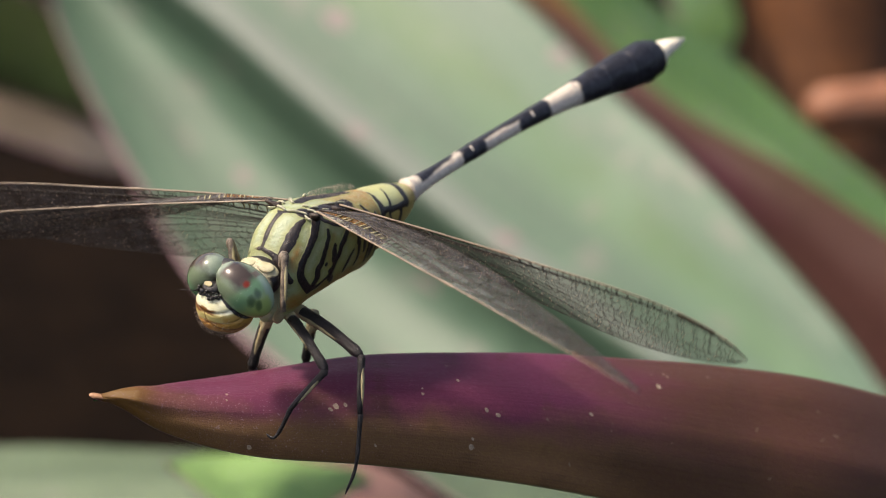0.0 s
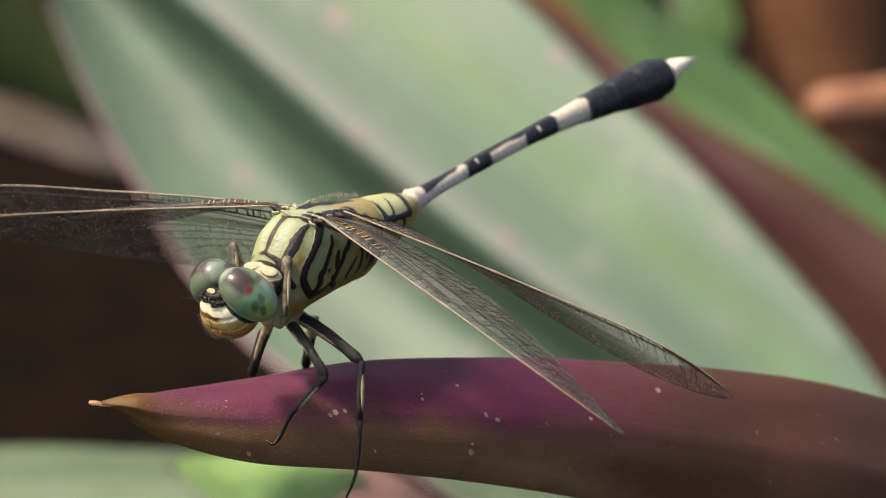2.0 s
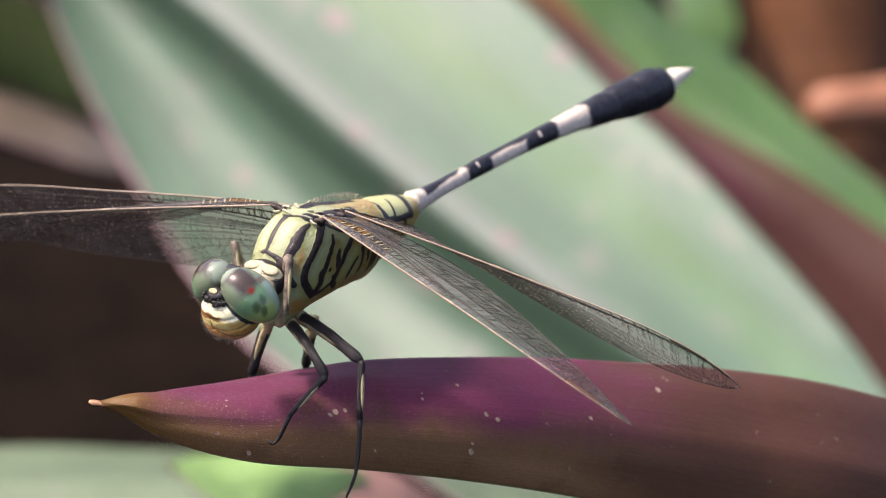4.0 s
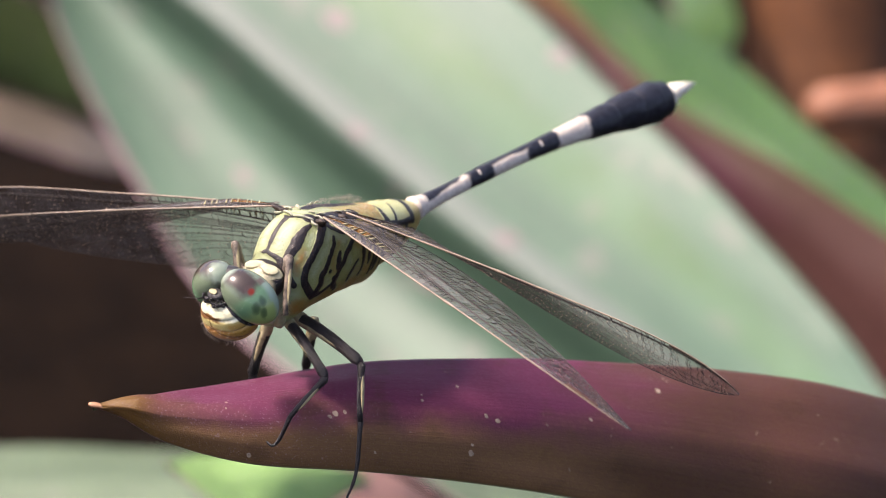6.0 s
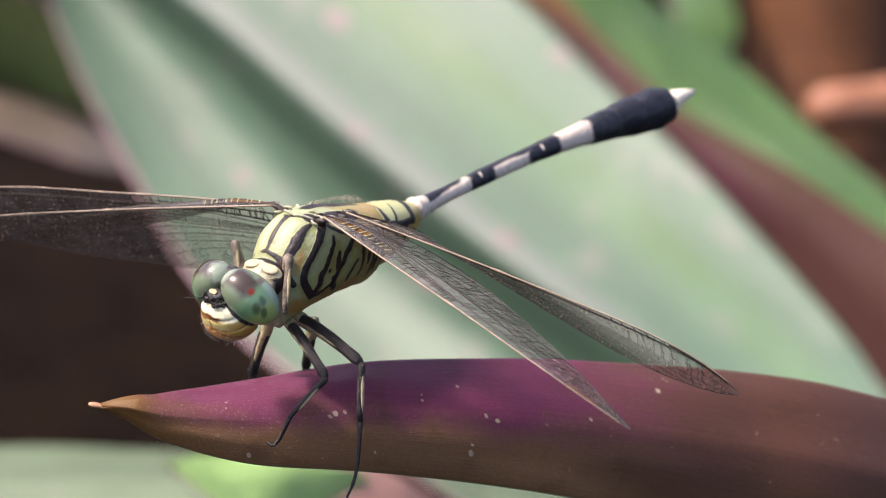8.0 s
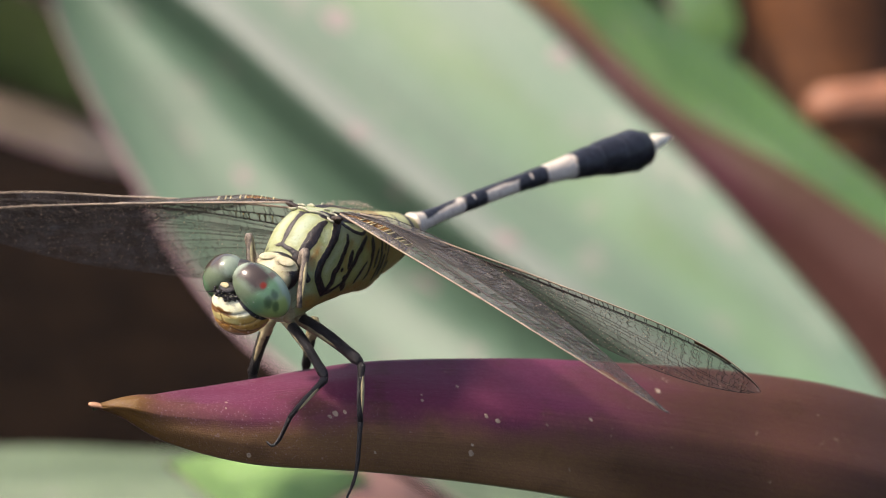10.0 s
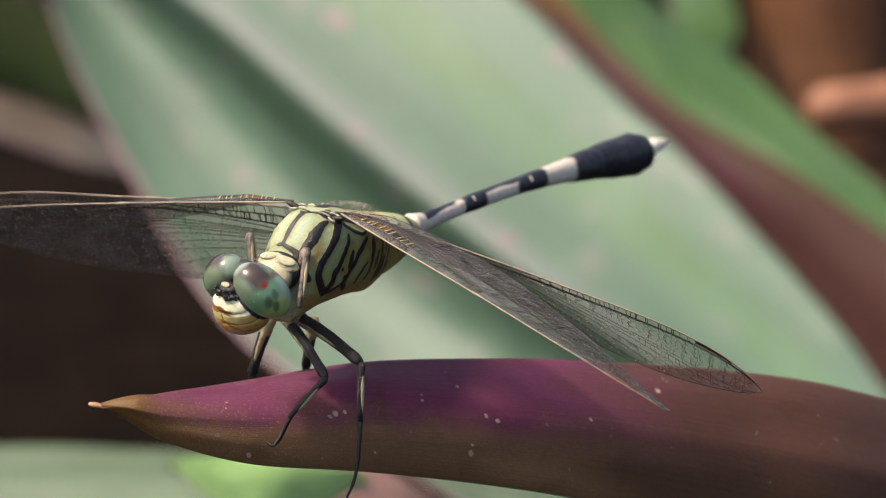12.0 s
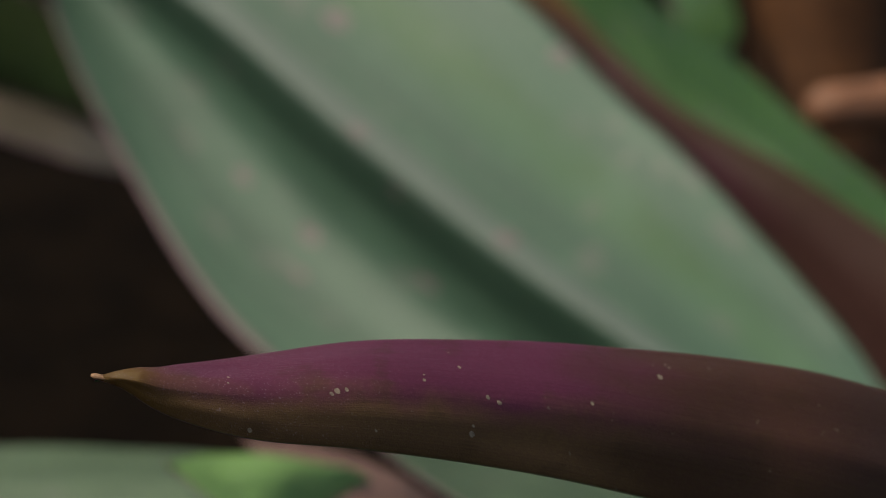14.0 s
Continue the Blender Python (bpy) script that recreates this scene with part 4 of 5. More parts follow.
def make_head():
    bm = bmesh.new()
    ball(bm, (0.1, 0, 0.1), (1.1, 2.75, 1.85), None, 40, 26)
    head = part("head", bm, M_SKULL, insect)
    for sgn in (1, -1):
        bm = bmesh.new()
        ball(bm, (0, 0, 0), (1.48, 1.42, 2.12), pose(0, 0, 0, 43 * sgn, 0, 13 * sgn), 64, 40)
        axis = bm.verts.layers.float.new("axis")
        for v in bm.verts:
            v[axis] = (v.co.y * sgn - v.co.z) * 0.707
        e = part("eye", bm, M_EYE, head, "domed green and smoky compound eye")
        e.location = Vector((0.49, 1.68 * sgn, 0.53)) * MM
    bm = bmesh.new()
    ball(bm, (1.0, 0, -0.75), (1.6, 1.7, 1.5), None, 24, 16)
    part("face_core", bm, M_BROWN, head)
    face_piece("forehead", "ivory forehead edged with black and brown", 0.9, -0.14, head)
    face_piece("clypeus", "yellow two-lobed plate of the face", -0.14, -0.95, head)
    face_piece("labrum", "orange-brown upper lip", -0.95, -1.9, head)
    face_piece("labium", "dull grey-green lower lip", -1.9, -2.52, head)
    bm = bmesh.new()
    ball(bm, (1.75, 0, 1.0), (0.5, 0.7, 0.36))
    rnd = random.Random(11)
    for k in range(26):
        a = (k / 25 - 0.5) * 2.6
        r = rnd.uniform(0.07, 0.15)
        ball(bm, (1.85 + 0.5 * math.cos(a) + rnd.uniform(-0.06, 0.1), 0.95 * math.sin(a), 0.95 + rnd.uniform(-0.2, 0.3) - 0.25 * abs(math.sin(a))), (r, r * 1.1, r), None, 12, 8)
    part("crown", bm, M_BLACK, head, "shiny black knobs between the eyes")
    bm = bmesh.new()
    ball(bm, (1.9, 0.0, 1.38), (0.2, 0.36, 0.09), pose(0, 0, 0, 0, 18, 0))
    for v in bm.verts:
        v.co.z += 0.07 * noise.noise(v.co * 3.0)
    part("ocellus_plate", bm, M_COLLAR, head, "dull cream plate on the crown")
    for sgn in (1, -1):
        bm = bmesh.new()
        tube(bm, [(2.3, 0.6 * sgn, 0.95), (2.7, 0.95 * sgn, 1.1), (2.95, 1.35 * sgn, 1.2), (3.1, 1.8 * sgn, 1.2)], [0.06, 0.022, 0.012, 0.005], 6)
        part("antenna", bm, M_BLACK, head)
    bm = bmesh.new()
    rnd = random.Random(5)
    for _ in range(240):
        a, h = rnd.uniform(-1.4, 1.4), rnd.uniform(-2.3, -0.5)
        f = max(0.02, 1 - abs((h + 0.75) / 1.75) ** 2.4) ** 0.45
        d = Vector((math.cos(a), math.sin(a), 0.3 * (h + 0.8) - 0.1 + rnd.uniform(-0.2, 0.2))).normalized()
        p = Vector((1.0 + 1.86 * f * math.cos(a) ** 0.8, 1.96 * f * math.sin(a), h - 0.1 * math.cos(a)))
        tube(bm, [p, p + d * rnd.uniform(0.12, 0.34) + Vector((0, 0, -0.04))], [0.006, 0.002], 3)
    tagged(part("bristle", bm, M_HAIR, head, "short face bristles"), kind="stuff")
    return head


def arch(bm):
    for v in bm.verts:
        v.co.z += 0.5 * math.sin(math.pi * min(28, max(0, v.co.x)) / 28)


def make_tail():
    bm = bmesh.new()
    prof = [(0, 0.9), (0.5, 0.76), (1.2, 0.66), (3, 0.56), (6, 0.57), (6.4, 0.6), (9, 0.58), (12, 0.62), (12.4, 0.66), (14, 0.7), (16.8, 0.84)]
    loft_x(bm, [(x, 0, 0, r * 0.95, r, r, 2.2) for x, r in prof], 28, 8)
    arch(bm)
    tail = part("abdomen", bm, M_TAIL, insect, "thin black tail with ivory patches and a black club")
    for a, b, ra, rb in ((16.7, 19.7, 0.88, 1.14), (19.6, 22.2, 1.14, 1.38), (22.1, 24.2, 1.38, 1.52), (24.1, 25.3, 1.42, 1.26)):
        bm = bmesh.new()
        loft_x(bm, [(a, 0, 0, ra * 0.8, ra * 0.8, ra * 0.85, 2), (a + 0.12, 0, 0, ra * 0.95, ra, ra * 1.05, 2), ((a + b) / 2, 0, 0, (ra + rb) / 2 * 0.97, (ra + rb) / 2 * 1.02, (ra + rb) / 2 * 1.05, 2),
                    (b - 0.12, 0, 0, rb * 0.95, rb, rb * 1.05, 2), (b, 0, 0, rb * 0.8, rb * 0.8, rb * 0.85, 2)], 28, 5)
        for v in bm.verts:
            v.co += Vector((0, 0.07, 0.07)) * noise.noise(v.co * 1.1)
        arch(bm)
        part("segment", bm, M_TAIL, tail)
    for y in (-0.45, 0.45):
        bm = bmesh.new()
        tube(bm, [(25.2, y, 0.15), (26.0, y, 0.25), (27.2, y * 0.7, 0.3), (28.4, y * 0.35, 0.3)], [0.62, 0.62, 0.42, 0.06], 10)
        arch(bm)
        part("cercus", bm, M_IVORY, tail, "ivory pointed tail tip")
    bm = bmesh.new()
    ball(bm, (25.3, 0, 0.0), (0.85, 1.05, 1.08))
    arch(bm)
    part("tail_plate", bm, M_IVORY, tail)
    return tail


def wing_outline(s, length, width, hind):
    """Leading and trailing margin at s, 0 to 1 along the span; a round tip behind the leading edge."""
    lead = -0.14 * math.sin(math.pi * min(1, s / 0.5))
    if hind:
        trail = width * min(1, s / 0.06 + 0.12) ** 0.5 * (1.0 - 0.30 * s)
    else:
        trail = width * (0.35 + 0.65 * math.sin(math.pi / 2 * min(1, s / 0.45))) * (1.0 - 0.10 * s)
    trail *= min(1.0, 0.3 + s / 0.06)
    x = max(0.0, (s - 0.58) / 0.42)
    front = max(0.0, 1 - x ** 2.8) ** 0.7
    rear = max(0.0, 1 - x ** 1.9) ** 0.8
    m = 0.34 * width
    return m - (m - lead) * front, m + (trail - m) * rear + 0.01


def make_wing(name, length, width, hind, seed, twist, level=0.4):
    """A wing along x, chord to +y: skin, veins, edge, stigma; fluted and slightly twisted."""
    rnd = random.Random(seed)

    def at(s, f):
        a, b = wing_outline(s, length, width, hind)
        y = a + (b - a) * f
        ridge = -math.copysign(0.25 if hind else 0.55, twist) * min(1, f / 0.24) * math.exp(-max(0, f - 0.24) * 5) * (1 - 0.8 * s) * min(1, s / 0.12)
        z = ridge + 0.10 * math.sin(f * 26) * (1 - f) * (1 - 0.6 * s) + y * twist * (s - level) - math.copysign(0.5, -twist) * s * s
        return Vector((length * s, y, z))
    nodus = 0.4 if hind else 0.45
    bm = bmesh.new()
    n, m = 110, 30
    vs = [[bm.verts.new(at(a / n * 0.999, b / m)) for b in range(m + 1)] for a in range(n + 1)]
    for a in range(n):
        for b in range(m):
            f = bm.faces.new((vs[a][b], vs[a + 1][b], vs[a + 1][b + 1], vs[a][b + 1]))
            f.material_index = 1 if a / n < (0.03 + 0.08 * (b / m) if hind else 0.11 + 0.1 * (b / m)) and 0.1 < b / m < (0.5 if hind else 0.42) else 0
    wing = part(name, bm, [M_FILM, M_AMBER], insect, "clear net-veined wing")
    # veins
    bm = bmesh.new()

    def line(pts, r):
        tube(bm, pts, r, 4)
    # leading veins: share of the chord, radius, end; then the fan: share at the base, end on the hind margin
    front = [(0.14, 0.05, nodus), (0.28, 0.055, 0.985), (0.33, 0.03, 0.97)]
    fan = [(0.02, 1.02), (0.05, 0.99), (0.08, 0.93), (0.12, 0.86), (0.17, 0.78), (0.23, 0.69), (0.31, 0.59), (0.4, 0.48), (0.5, 0.37)]

    def lead_f(k, s):
        f = front[k][0] * (1 - 0.5 * min(1, s / nodus) - (0.08 * s if k else 0))
        return f * (max(0.0, 1 - (s - nodus) * 40) if k == 0 and s > nodus else 1.0)

    def fan_f(k, s):
        f0, end = fan[k]
        u = s / end
        g = f0 + (1 - f0) * 0.97 * u ** (3.4 - 0.16 * k) + 0.25 * u * (1 - u) * (1 - f0) + 0.01 * math.sin(u * 17 + k) * u
        r = lead_f(2, s) + 0.01
        return r + (1 - r) * g
    for k, (f, r, end) in enumerate(front):
        line([at(j / 30 * end, lead_f(k, j / 30 * end)) for j in range(31)], [r * (1.25 - 0.6 * j / 30) for j in range(31)])
    for k, (f, end) in enumerate(fan):
        top = min(0.985, end)
        line([at(j / 30 * top, min(1.0, fan_f(k, j / 30 * top))) for j in range(31)], [0.036 - 0.018 * j / 30 for j in range(31)])
    line([at(j / 40, 1.0) for j in range(1, 40)], 0.026)
    glint_spots = []
    s = 0.05
    while s < 0.97:
        ds = ((0.0155 if hind else 0.0165) - 0.005 * s) * rnd.uniform(0.75, 1.3)
        fs = [0.0] + [lead_f(k, s) for k in range(3) if s < front[k][2]] + [min(1.0, fan_f(k, s)) for k in range(len(fan)) if s < fan[k][1]] + [1.0]
        fs = sorted(fs)
        chord = (at(s, 1) - at(s, 0)).length
        for j, (lo, hi) in enumerate(zip(fs, fs[1:])):
            gap = (hi - lo) * chord
            if gap < 0.1:
                continue
            n_rows = max(1, round(gap / (0.42 if hind else 0.45))) if j > 1 else 1
            slip = ds * rnd.uniform(-0.5, 0.5)
            for b in range(n_rows):
                fa, fb = lo + (hi - lo) * b / n_rows, lo + (hi - lo) * (b + 1) / n_rows
                o1, o2 = ds * 0.5 * (b % 2) + slip, ds * (0.5 * ((b + 1) % 2) * (b + 1 < n_rows) + rnd.uniform(-0.2, 0.3)) + slip
                p, q = at(min(0.985, max(0.02, s + o1)), fa), at(min(0.985, max(0.02, s + o2)), fb)
                line([p, q], 0.024 if j < 2 else (0.0135 if hind else 0.016))
                if rnd.random() < 0.55:
                    glint_spots.append(p)
                if b + 1 < n_rows:
                    line([q, at(min(0.985, s + o2 + ds * 0.6), fb + rnd.uniform(-0.1, 0.1) * (hi - lo) / n_rows)], 0.014)
        s += ds
    part("venation", bm, M_VEIN, wing, "dark fine net of wing veins")
    bm = bmesh.new()
    tube(bm, [at(j / 40 * 0.995, 0.0) for j in range(41)], [0.075 - 0.04 * j / 40 + (0.05 if abs(j / 40 - nodus) < 0.02 else 0) for j in range(41)], 6)
    part("costa", bm, M_COSTA, wing, "tan leading edge")
    bm = bmesh.new()
    # added beads stand in for highlights where veins meet
    for p in glint_spots:
        r = rnd.uniform(0.018, 0.036)
        bmesh.ops.create_icosphere(bm, subdivisions=1, radius=r, matrix=Matrix.Translation(p + Vector((0, 0, math.copysign(0.02, twist)))))
    tagged(part("glint_bead", bm, M_GLINT, wing, "tiny tan beads added as glints on the wing veins"), kind="stuff")
    bm = bmesh.new()
    for k in range(9):
        s = 0.05 + 0.15 * k / 8 + 0.004 * math.sin(k * 2.3)
        tube(bm, [at(s, lead_f(0, s)), at(s + 0.003, (lead_f(0, s) + lead_f(1, s)) / 2) - Vector((0, 0, math.copysign(0.04, twist))), at(s + 0.007, lead_f(1, s))], [0.055, 0.05, 0.035], 5)
    part("antenodal_vein", bm, M_COLLAR, wing, "row of pale cross veins near the base")
    bm = bmesh.new()
    for side in (0.05, -0.05):
        row = [[bm.verts.new(at(0.83 + 0.09 * j / 8, f) + Vector((0, 0, side))) for f in (0.01, 0.08)] for j in range(9)]
        for a, b in zip(row, row[1:]):
            bm.faces.new((a[0], b[0], b[1], a[1]))
    part("pterostigma", bm, M_BROWN, wing, "dark wing spot")
    return wing


def make_leg(joints, radii, label="", femur=None):
    """A leg through its joints, in the view's space in mm: hip, femur, tibia, tarsus."""
    p = [Vector(j) - FOOT for j in joints]
    rnd = random.Random(len(joints) * 7 + int(abs(joints[0][0]) * 10))
    a, b, c = p[0], p[1], p[2]
    r0, r1 = radii
    bm = bmesh.new()
    path = [a.lerp(b, k / 14) + Vector((0, 0, 0.22 * math.sin(math.pi * k / 14))) for k in range(15)]
    swell = [0.7, 0.95, 1.0, 1.05, 1.05, 1.03, 1.0, 0.97, 0.94, 0.9, 0.86, 0.84, 0.9, 0.95, 0.6]
    tube(bm, path, [r0 * w * rnd.uniform(0.97, 1.03) for w in swell], 12)
    d = (b - a).normalized()
    leg = part("leg", bm, femur or M_LEG, insect, label or "black leg with cream streaks")
    bm = bmesh.new()
    for k in range(2, 13):
        for sg in (-1, 1):
            w = (Vector((0, -0.45 * sg, -1)) + d * 0.4).normalized()
            tube(bm, [path[k] + w * r0 * 0.8, path[k] + w * (r0 + 0.28)], [0.016, 0.003], 3)
    tagged(part("spine", bm, M_LEG, leg, "fine black bristles under the femur"), kind="stuff")
    off = Vector((-0.35, -0.75, -0.55)).normalized()
    bm = bmesh.new()
    tube(bm, [path[k] + off * r0 * 0.66 for k in range(1, 12)], [r0 * w for w in (0.15, 0.5, 0.6, 0.62, 0.6, 0.5, 0.56, 0.46, 0.36, 0.25, 0.06)], 8)
    part("femur_streak", bm, M_COLLAR, leg, "cream streak along the femur")
    bm = bmesh.new()
    tube(bm, [a - d * 0.5 + Vector((0, 0, 0.25)), a - d * 0.1, a + d * 0.5 + Vector((0, 0, 0.08)), a + d * 1.0 + Vector((0, 0, 0.12)), a + d * 1.15 + Vector((0, 0, 0.13))], [r0 * 1.0, r0 * 1.15, r0 * 1.08, r0 * 1.12, r0 * 0.6], 10)
    part("hip", bm, M_COLLAR, leg, "short cream hip joint")
    bm = bmesh.new()
    e = (c - b).normalized()
    tip = [b - e * 0.05, b.lerp(c, 0.06), b.lerp(c, 0.14), b.lerp(c, 0.3), b.lerp(c, 0.55), b.lerp(c, 0.8), c]
    tube(bm, [q + Vector((0.06 * math.sin(k), 0, 0)) for k, q in enumerate(tip)], [r1 * w for w in (0.9, 1.35, 1.15, 1.0, 0.92, 0.85, 0.8)], 10)
    part("tibia", bm, femur or M_LEG, leg, "spiny black tibia")
    side = e.cross(Vector((0, 1, 0))).normalized()
    bm = bmesh.new()
    for k in range(14):
        q = b.lerp(c, 0.06 + 0.066 * k)
        for sg in (1, -1):
            w = (side * sg * 0.7 + e * 0.75 + Vector((0, -0.3, 0))).normalized()
            tube(bm, [q, q + w * 0.25, q + w * rnd.uniform(0.45, 0.8)], [0.02, 0.013, 0.003], 4)
    tagged(part("spine", bm, M_LEG, leg, "fine black bristles along the tibia"), kind="stuff")
    bm = bmesh.new()
    s2 = Vector((0.75, -0.6, 0.1)).normalized()
    tube(bm, [b.lerp(c, 0.1 + 0.75 * k / 5) + s2 * r1 * 0.7 for k in range(6)], [r1 * w for w in (0.15, 0.6, 0.66, 0.62, 0.5, 0.1)], 6)
    part("tibia_streak", bm, M_COLLAR, leg, "pale streak along the tibia")
    if len(p) > 3:
        bm = bmesh.new()
        pts = spline([tuple(v) for v in p[2:]], 12)
        tube(bm, pts, [r1 * (0.78 - 0.035 * k) * (1.12 if k % 4 == 0 else 0.95) for k in range(12)] + [r1 * 0.1], 8)
        part("tarsus", bm, M_LEG, leg, "hooked black foot")
    return leg


thorax, head, tail = make_thorax(), make_head(), make_tail()
fore_l, fore_r = make_wing("forewing", 27.2, 6.6, False, 1, -0.45), make_wing("forewing", 27.2, 6.6, False, 2, 0.6, 0.7)
hind_l, hind_r = make_wing("hindwing", 28.3, 8.6, True, 3, -0.65, 0.62), make_wing("hindwing", 28.3, 8.6, True, 4, 0.08)

make_leg([(-10.2, -1.5, -4.6), (-7.5, -6.0, -8.2), (-9.8, -5.6, -10.8), (-10.5, -4.6, -12.2), (-10.95, -4.5, -12.62), (-11.35, -4.5, -12.35)], (0.36, 0.21))
make_leg([(-9.8, -0.5, -4.3), (-5.3, -4.5, -7.3), (-5.3, -4.3, -11.1), (-5.6, -4.0, -14.4), (-6.3, -3.6, -16.3)], (0.42, 0.22))
make_leg([(-11.4, 0.5, -4.8), (-12.7, 3.5, -8.4), (-12.5, 4.2, -10.0), (-12.3, 3.2, -11.0)], (0.4, 0.24))
make_leg([(-8.6, 2.5, -5.2), (-9.2, 5.5, -8.0), (-9.4, 6.5, -10.0), (-9.2, 5.5, -11.4)], (0.36, 0.22))
folded = [make_leg([(-10.6, -3.0, -4.6), (-9.9, -5.0, -0.4), (-10.1, -5.4, -4.2)], (0.36, 0.22), "front leg folded up behind the head", M_GREY),
          make_leg([(-12.6, -1.0, -3.6), (-13.5, -3.0, 0.5), (-13.2, -3.2, -2.0)], (0.34, 0.2), "front leg folded up behind the head", M_GREY)]


# ---- poses over time ----
PIVOT = Vector((54, 36, -15)) * MM


def swing(degrees, dx=0.0, dz=0.0):
    """The perch leaf's turn about its base, in the view's space."""
    return Matrix.Translation(PIVOT + Vector((dx, 0, dz)) * MM) @ pose(0, 0, 0, 0, degrees, 0) @ Matrix.Translation(-PIVOT)


# seconds, degrees by which the leaf stands above its rest, shift of its base
SWAYS = [(0, 0.44), (0.5, 0.27), (1.0, 0.07), (1.5, 0.19), (2.0, 0.08), (2.5, 0.05), (3.0, 0.18), (5.3, 0.0), (12.6, 0.0), (12.7, 1.95, 0.6, 0.1), (12.8, 1.69, -0.3, 0.0), (12.9, 1.75), (13.0, 1.7), (13.2, 1.13), (13.5, 1.32), (14.0, 1.38)]

# seconds, the body's middle, roll, pitch, yaw
BODY = [
    (0, -8.78, -0.55, 0.78, -15, 22.3, -129),
    (0.2, -8.75, -0.55, 0.63, -15, 20.5, -129),
    (0.5, -8.71, -0.55, 0.52, -15, 20.4, -129),
    (1, -8.62, -0.55, 0.39, -15, 20.8, -128),
    (1.5, -8.58, -0.55, 0.50, -15, 20.7, -128.5),
    (2, -8.56, -0.55, 0.36, -15, 20.6, -128.7),
    (2.5, -8.51, -0.55, 0.30, -15, 20.5, -128.7),
    (3, -8.54, -0.55, 0.47, -15, 20.4, -128.7),
    (5.5, -8.45, -0.55, 0.24, -15, 19, -128.5),
    (6.5, -8.45, -0.55, 0.30, -15, 18, -129),
    (8.2, -8.45, -0.55, 0.28, -15, 18, -129),
    (10.3, -7.77, -0.55, 0.26, -15, 12.3, -122.8),
    (12.3, -7.77, -0.55, 0.26, -15, 12.3, -122.8),
    (12.6, -7.60, -0.55, 0.26, -15, 12.3, -120),
]
# seconds, span of each wing, slope of its chord
FORE_LEFT = [
    (0, 6.94, -6.18, -3.69, 0.3),
    (0.2, 6.41, -6.16, -4.58, 0.3),
    (0.5, 6.44, -6.14, -4.56, 0.3),
    (1, 6.63, -6.13, -4.30, 0.3),
    (1.5, 6.63, -6.11, -4.33, 0.3),
    (2, 6.53, -6.12, -4.46, 0.3),
    (2.5, 6.54, -6.11, -4.47, 0.3),
    (3, 6.70, -6.09, -4.24, 0.3),
    (5.5, 6.61, -6.12, -4.35, 0.3),
    (6.5, 6.64, -6.06, -4.39, 0.3),
    (8.2, 6.64, -6.06, -4.38, 0.3),
    (10.3, 7.12, -5.69, -4.11, 0.3),
    (12.3, 7.12, -5.69, -4.11, 0.3),
    (12.6, 7.00, -5.85, -4.08, 0.3),
]
HIND_LEFT = [
    (0, 9.16, -2.85, -2.67, -0.42),
    (0.2, 8.51, -3.79, -3.42, -0.28),
    (0.5, 8.58, -3.54, -3.52, -0.28),
    (1, 8.66, -3.64, -3.22, -0.28),
    (1.5, 8.65, -3.67, -3.22, -0.28),
    (2, 8.58, -3.69, -3.38, -0.28),
    (2.5, 8.60, -3.62, -3.40, -0.28),
    (3, 8.78, -3.46, -3.12, -0.28),
    (5.5, 8.70, -3.47, -3.29, -0.28),
    (6.5, 8.70, -3.48, -3.29, -0.28),
    (8.2, 8.70, -3.48, -3.29, -0.28),
    (10.3, 9.15, -2.25, -3.20, -0.42),
    (12.3, 9.15, -2.25, -3.20, -0.42),
    (12.6, 9.31, -0.95, -3.39, -0.42),
]
FORE_RIGHT = [(0, -9.2, 3.9, -0.18, -0.28), (0.2, -9.2, 3.9, -0.13, -0.28), (8.2, -9.2, 3.9, -0.13, -0.28), (10.3, -9.2, 3.9, 0.07, -0.3), (12.6, -9.2, 3.9, 0.07, -0.3)]
HIND_RIGHT = [(0, -9.4, 3.3, 0.75, -0.55), (0.2, -9.4, 3.3, 0.88, -0.58), (8.2, -9.4, 3.3, 0.88, -0.6), (10.3, -9.4, 3.3, 0.74, -0.67), (12.6, -9.4, 3.3, 0.74, -0.67)]
# seconds, the way the tail points
TAIL = [
    (0, 19.97, 17.21, 11.08),
    (0.2, 20.30, 17.27, 10.38),
    (0.5, 20.44, 17.32, 10.00),
    (1, 19.88, 17.75, 10.38),
    (1.5, 20.35, 17.21, 10.38),
    (2, 20.49, 17.05, 10.38),
    (2.5, 20.39, 17.21, 10.29),
    (3, 20.39, 17.40, 9.96),
    (5.5, 20.39, 17.70, 9.42),
    (6.5, 20.30, 18.12, 8.80),
    (8.2, 20.44, 18.07, 8.59),
    (10.3, 18.86, 20.58, 6.23),
    (12.3, 18.86, 20.61, 6.14),
    (12.6, 18.39, 20.87, 6.64),
]

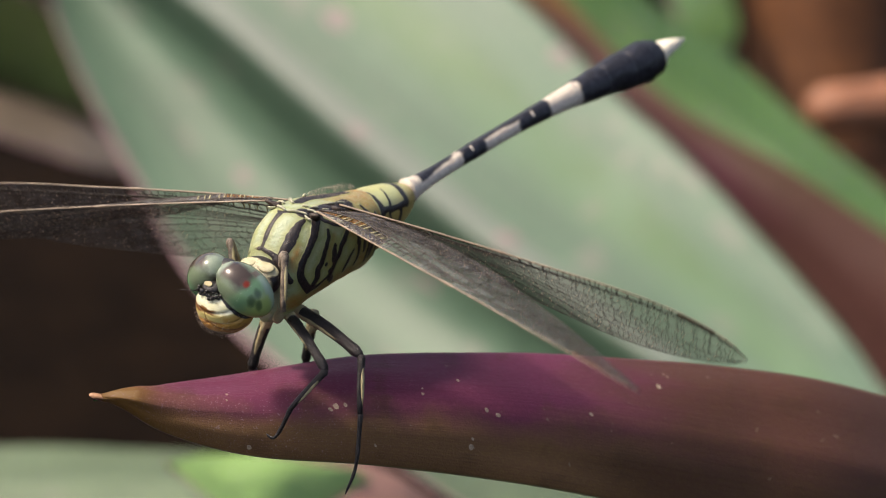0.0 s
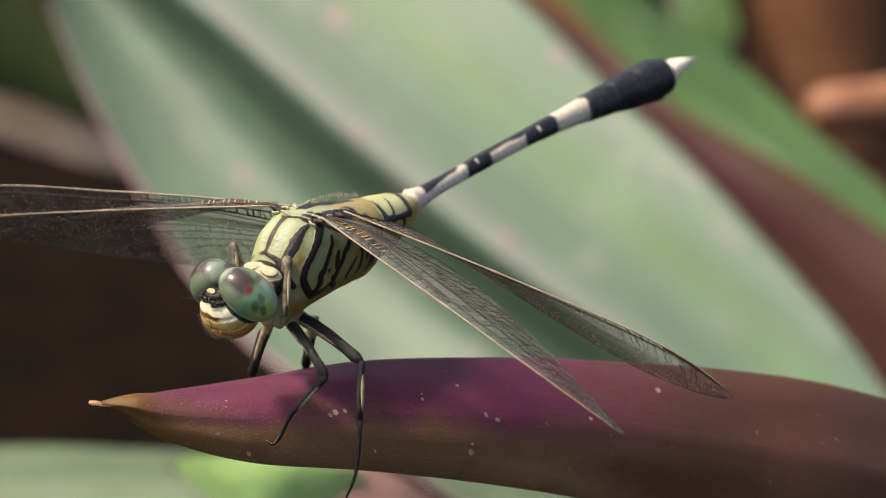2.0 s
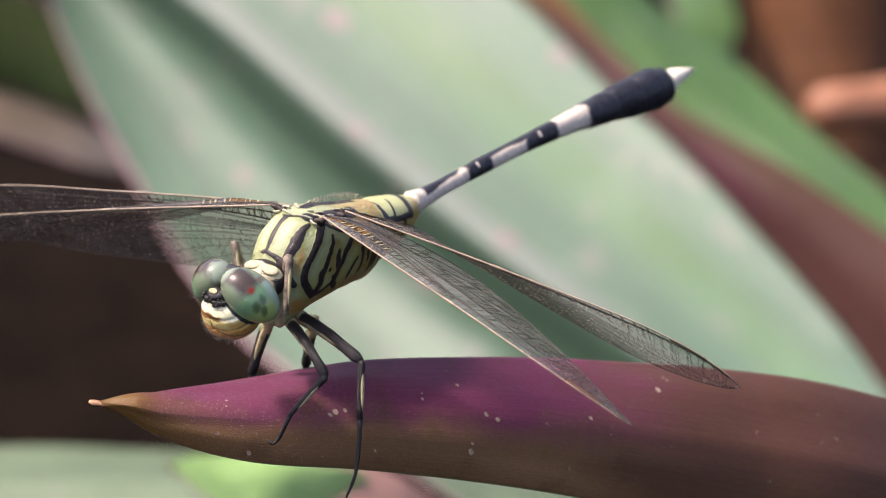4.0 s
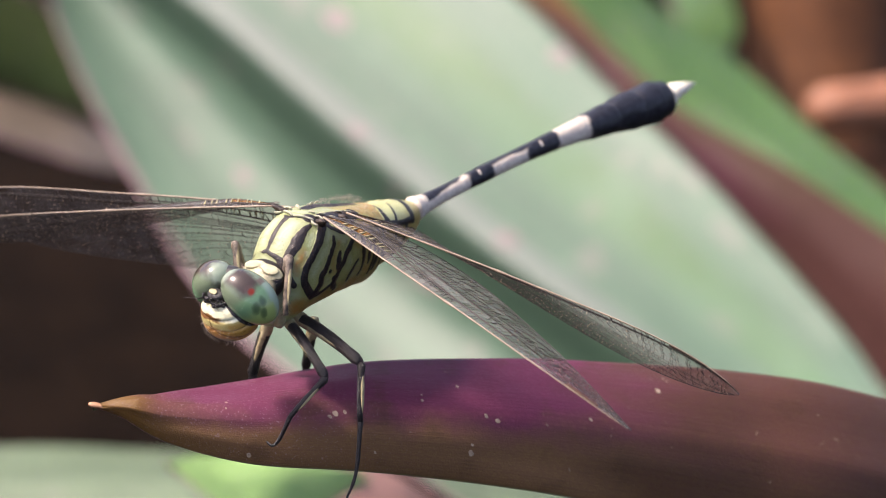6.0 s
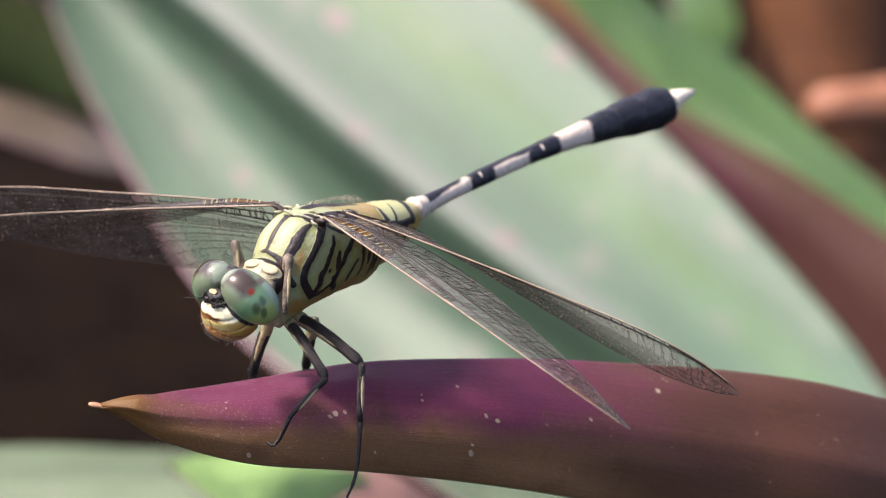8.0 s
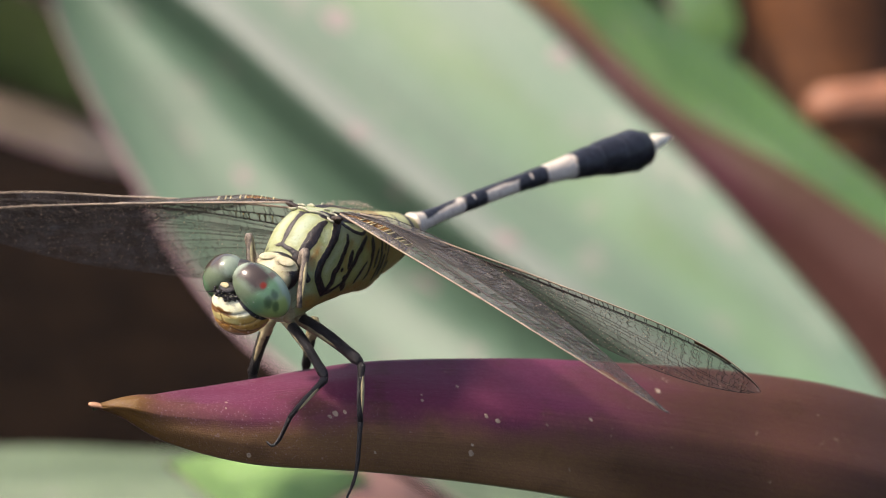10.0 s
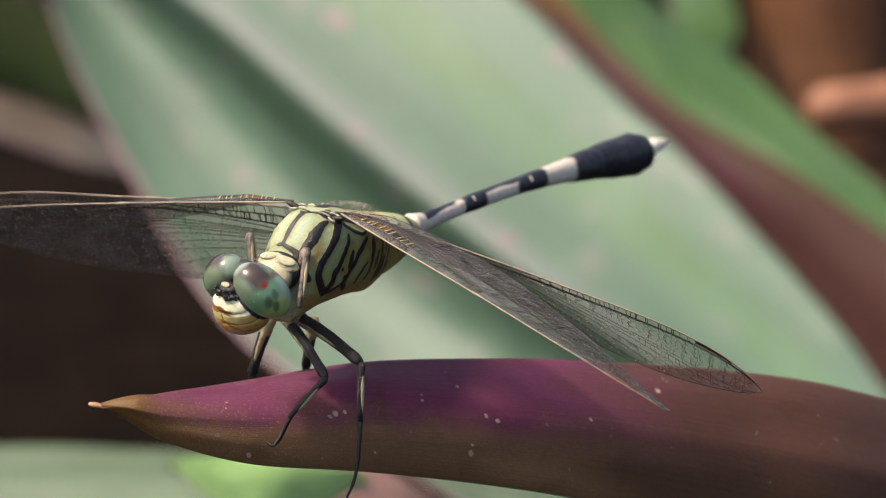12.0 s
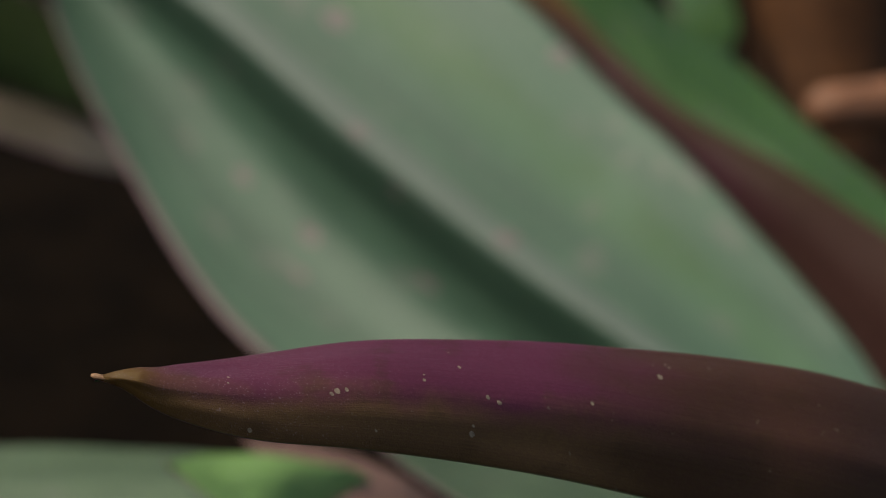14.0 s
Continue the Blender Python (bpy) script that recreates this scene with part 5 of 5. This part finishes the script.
# seconds, the head's shift from its rest in mm, roll, pitch, yaw
HEAD = [(0, -0.3, 0, 0.45, -17, 32, -143), (0.2, -0.3, 0, 0.35, -17, 32, -143), (0.3, -0.4, 0, 0.2, -6, 34, -147), (0.4, -0.3, 0, 0.2, 2, 33, -156), (0.5, -0.25, 0, 0.25, -17, 32, -143), (1.0, -0.15, 0, 0.2, -17, 33, -143),
        (2.5, -0.1, 0, 0.15, -17, 38, -143), (2.9, 0.15, 0, -0.1, -17, 48, -142), (3.0, 0.2, 0, -0.15, -17, 50, -142), (3.2, 0, 0, 0.1, -17, 39, -143), (5.3, 0, 0, 0, -17, 33, -143), (8.2, 0, 0, 0, -17, 33, -143),
        (10.3, 0.75, 0, 0.4, -17, 32, -142), (12.3, 0.75, 0, 0.4, -17, 32, -142), (12.4, 1.3, 0, 0.55, -17, 28, -112), (12.5, 1.3, 0, 0.5, -16, 28, -110), (12.6, 1.3, 0, 0.45, -17, 30, -114)]


def between(rows, t):
    """A row at t, straight between its neighbours."""
    for a, b in zip(rows, rows[1:]):
        if a[0] <= t <= b[0]:
            f = (t - a[0]) / (b[0] - a[0])
            return [p + (q - p) * f for p, q in zip(a[1:], b[1:])]
    return list(rows[-1][1:])


def wing_at(body, hinge, row):
    """Span x, y, z and the sine of the chord's slope against the view's depth."""
    base = (body @ (Vector(hinge) * MM)) / MM + FOOT
    span = Vector(row[:3]).normalized()
    back = (Vector((0, 1, 0)) - span * span.y).normalized()
    across = Vector((span.z, 0, -span.x)).normalized()
    if across.z < 0:
        across = -across
    across = (across - span * across.dot(span)).normalized()
    s = row[3]
    return frame_of(base, span, back * math.sqrt(1 - s * s) + across * s)


def flap(m, degrees):
    """A wing beaten about the body's long axis."""
    return m @ pose(0, 0, 0, 0, -degrees, 0)


HINGES = {"fl": (1.5, 2.0, 3.0), "hl": (-0.9, 2.0, 2.5), "fr": (1.5, -2.0, 2.75), "hr": (-1.2, -2.0, 1.65)}


def motions():
    base = lily.matrix_basis.inverted() @ VIEW
    walk(perch, [(t, base @ swing(*a)) for t, *a in SWAYS])
    # it rides the leaf, then leaps up and away
    ride = VIEW @ Matrix.Translation(FOOT * MM)
    path = [(t, ride @ Matrix.Translation((0, 0, 1.1 * MM * a[0]))) for t, *a in SWAYS if t <= 12.6]
    away = [(12.633, 4, 3, 6), (12.667, 14, 10, 20), (12.7, 30, 20, 36), (12.733, 52, 34, 56), (12.8, 110, 70, 100), (13.0, 300, 190, 240), (14.0, 1500, 1100, 900)]
    path += [(t, ride @ Matrix.Translation(Vector((x, y, z)) * MM)) for t, x, y, z in away]
    walk(insect, path)
    times = sorted({r[0] for r in BODY} | {r[0] for r in HEAD} | {r[0] for r in SWAYS if r[0] <= 12.6})
    bodies, heads, tails = [], [], []
    wings = {"fl": [], "hl": [], "fr": [], "hr": []}
    rows = {"fl": FORE_LEFT, "hl": HIND_LEFT, "fr": FORE_RIGHT, "hr": HIND_RIGHT}
    for t in times:
        ridden = 1.1 * between([r[:2] for r in SWAYS], t)[0]
        b = between(BODY, t)
        body = seat(b[0], b[1], b[2] - ridden, *b[3:])
        bodies.append((t, body))
        h = between(HEAD, t)
        heads.append((t, seat(-12.9 + h[0], -7.0 + h[1], -2.75 + h[2] - ridden, *h[3:])))
        waist = (body @ Vector((-0.0109, 0, -0.0011))) / MM + FOOT
        tails.append((t, frame_of(waist, between(TAIL, t), (-0.66, 0.75, 0))))
        for k in wings:
            wings[k].append((t, wing_at(body, HINGES[k], between(rows[k], t))))
    for k, ob in (("fl", fore_l), ("hl", hind_l), ("fr", fore_r), ("hr", hind_r)):
        rest = wings[k][-1][1]
        side = -1 if rest.to_3x3().col[2].z < 0 else 1
        beats = [(12.633, 25), (12.667, -35), (12.7, 30), (12.733, -30), (12.767, 30), (12.8, -30), (12.833, 30), (14.0, 0)]
        walk(ob, wings[k] + [(t, flap(rest, side * a)) for t, a in beats])
    rest = seat(-8.45, -0.55, 0.29, -15, 18, -129).inverted()
    for ob in folded:
        walk(ob, [(t, m @ rest) for t, m in bodies] + [(14, bodies[-1][1] @ rest)])
    walk(thorax, bodies + [(14, bodies[-1][1])])
    walk(head, heads + [(14, heads[-1][1])])
    walk(tail, tails + [(14, tails[-1][1])])


motions()
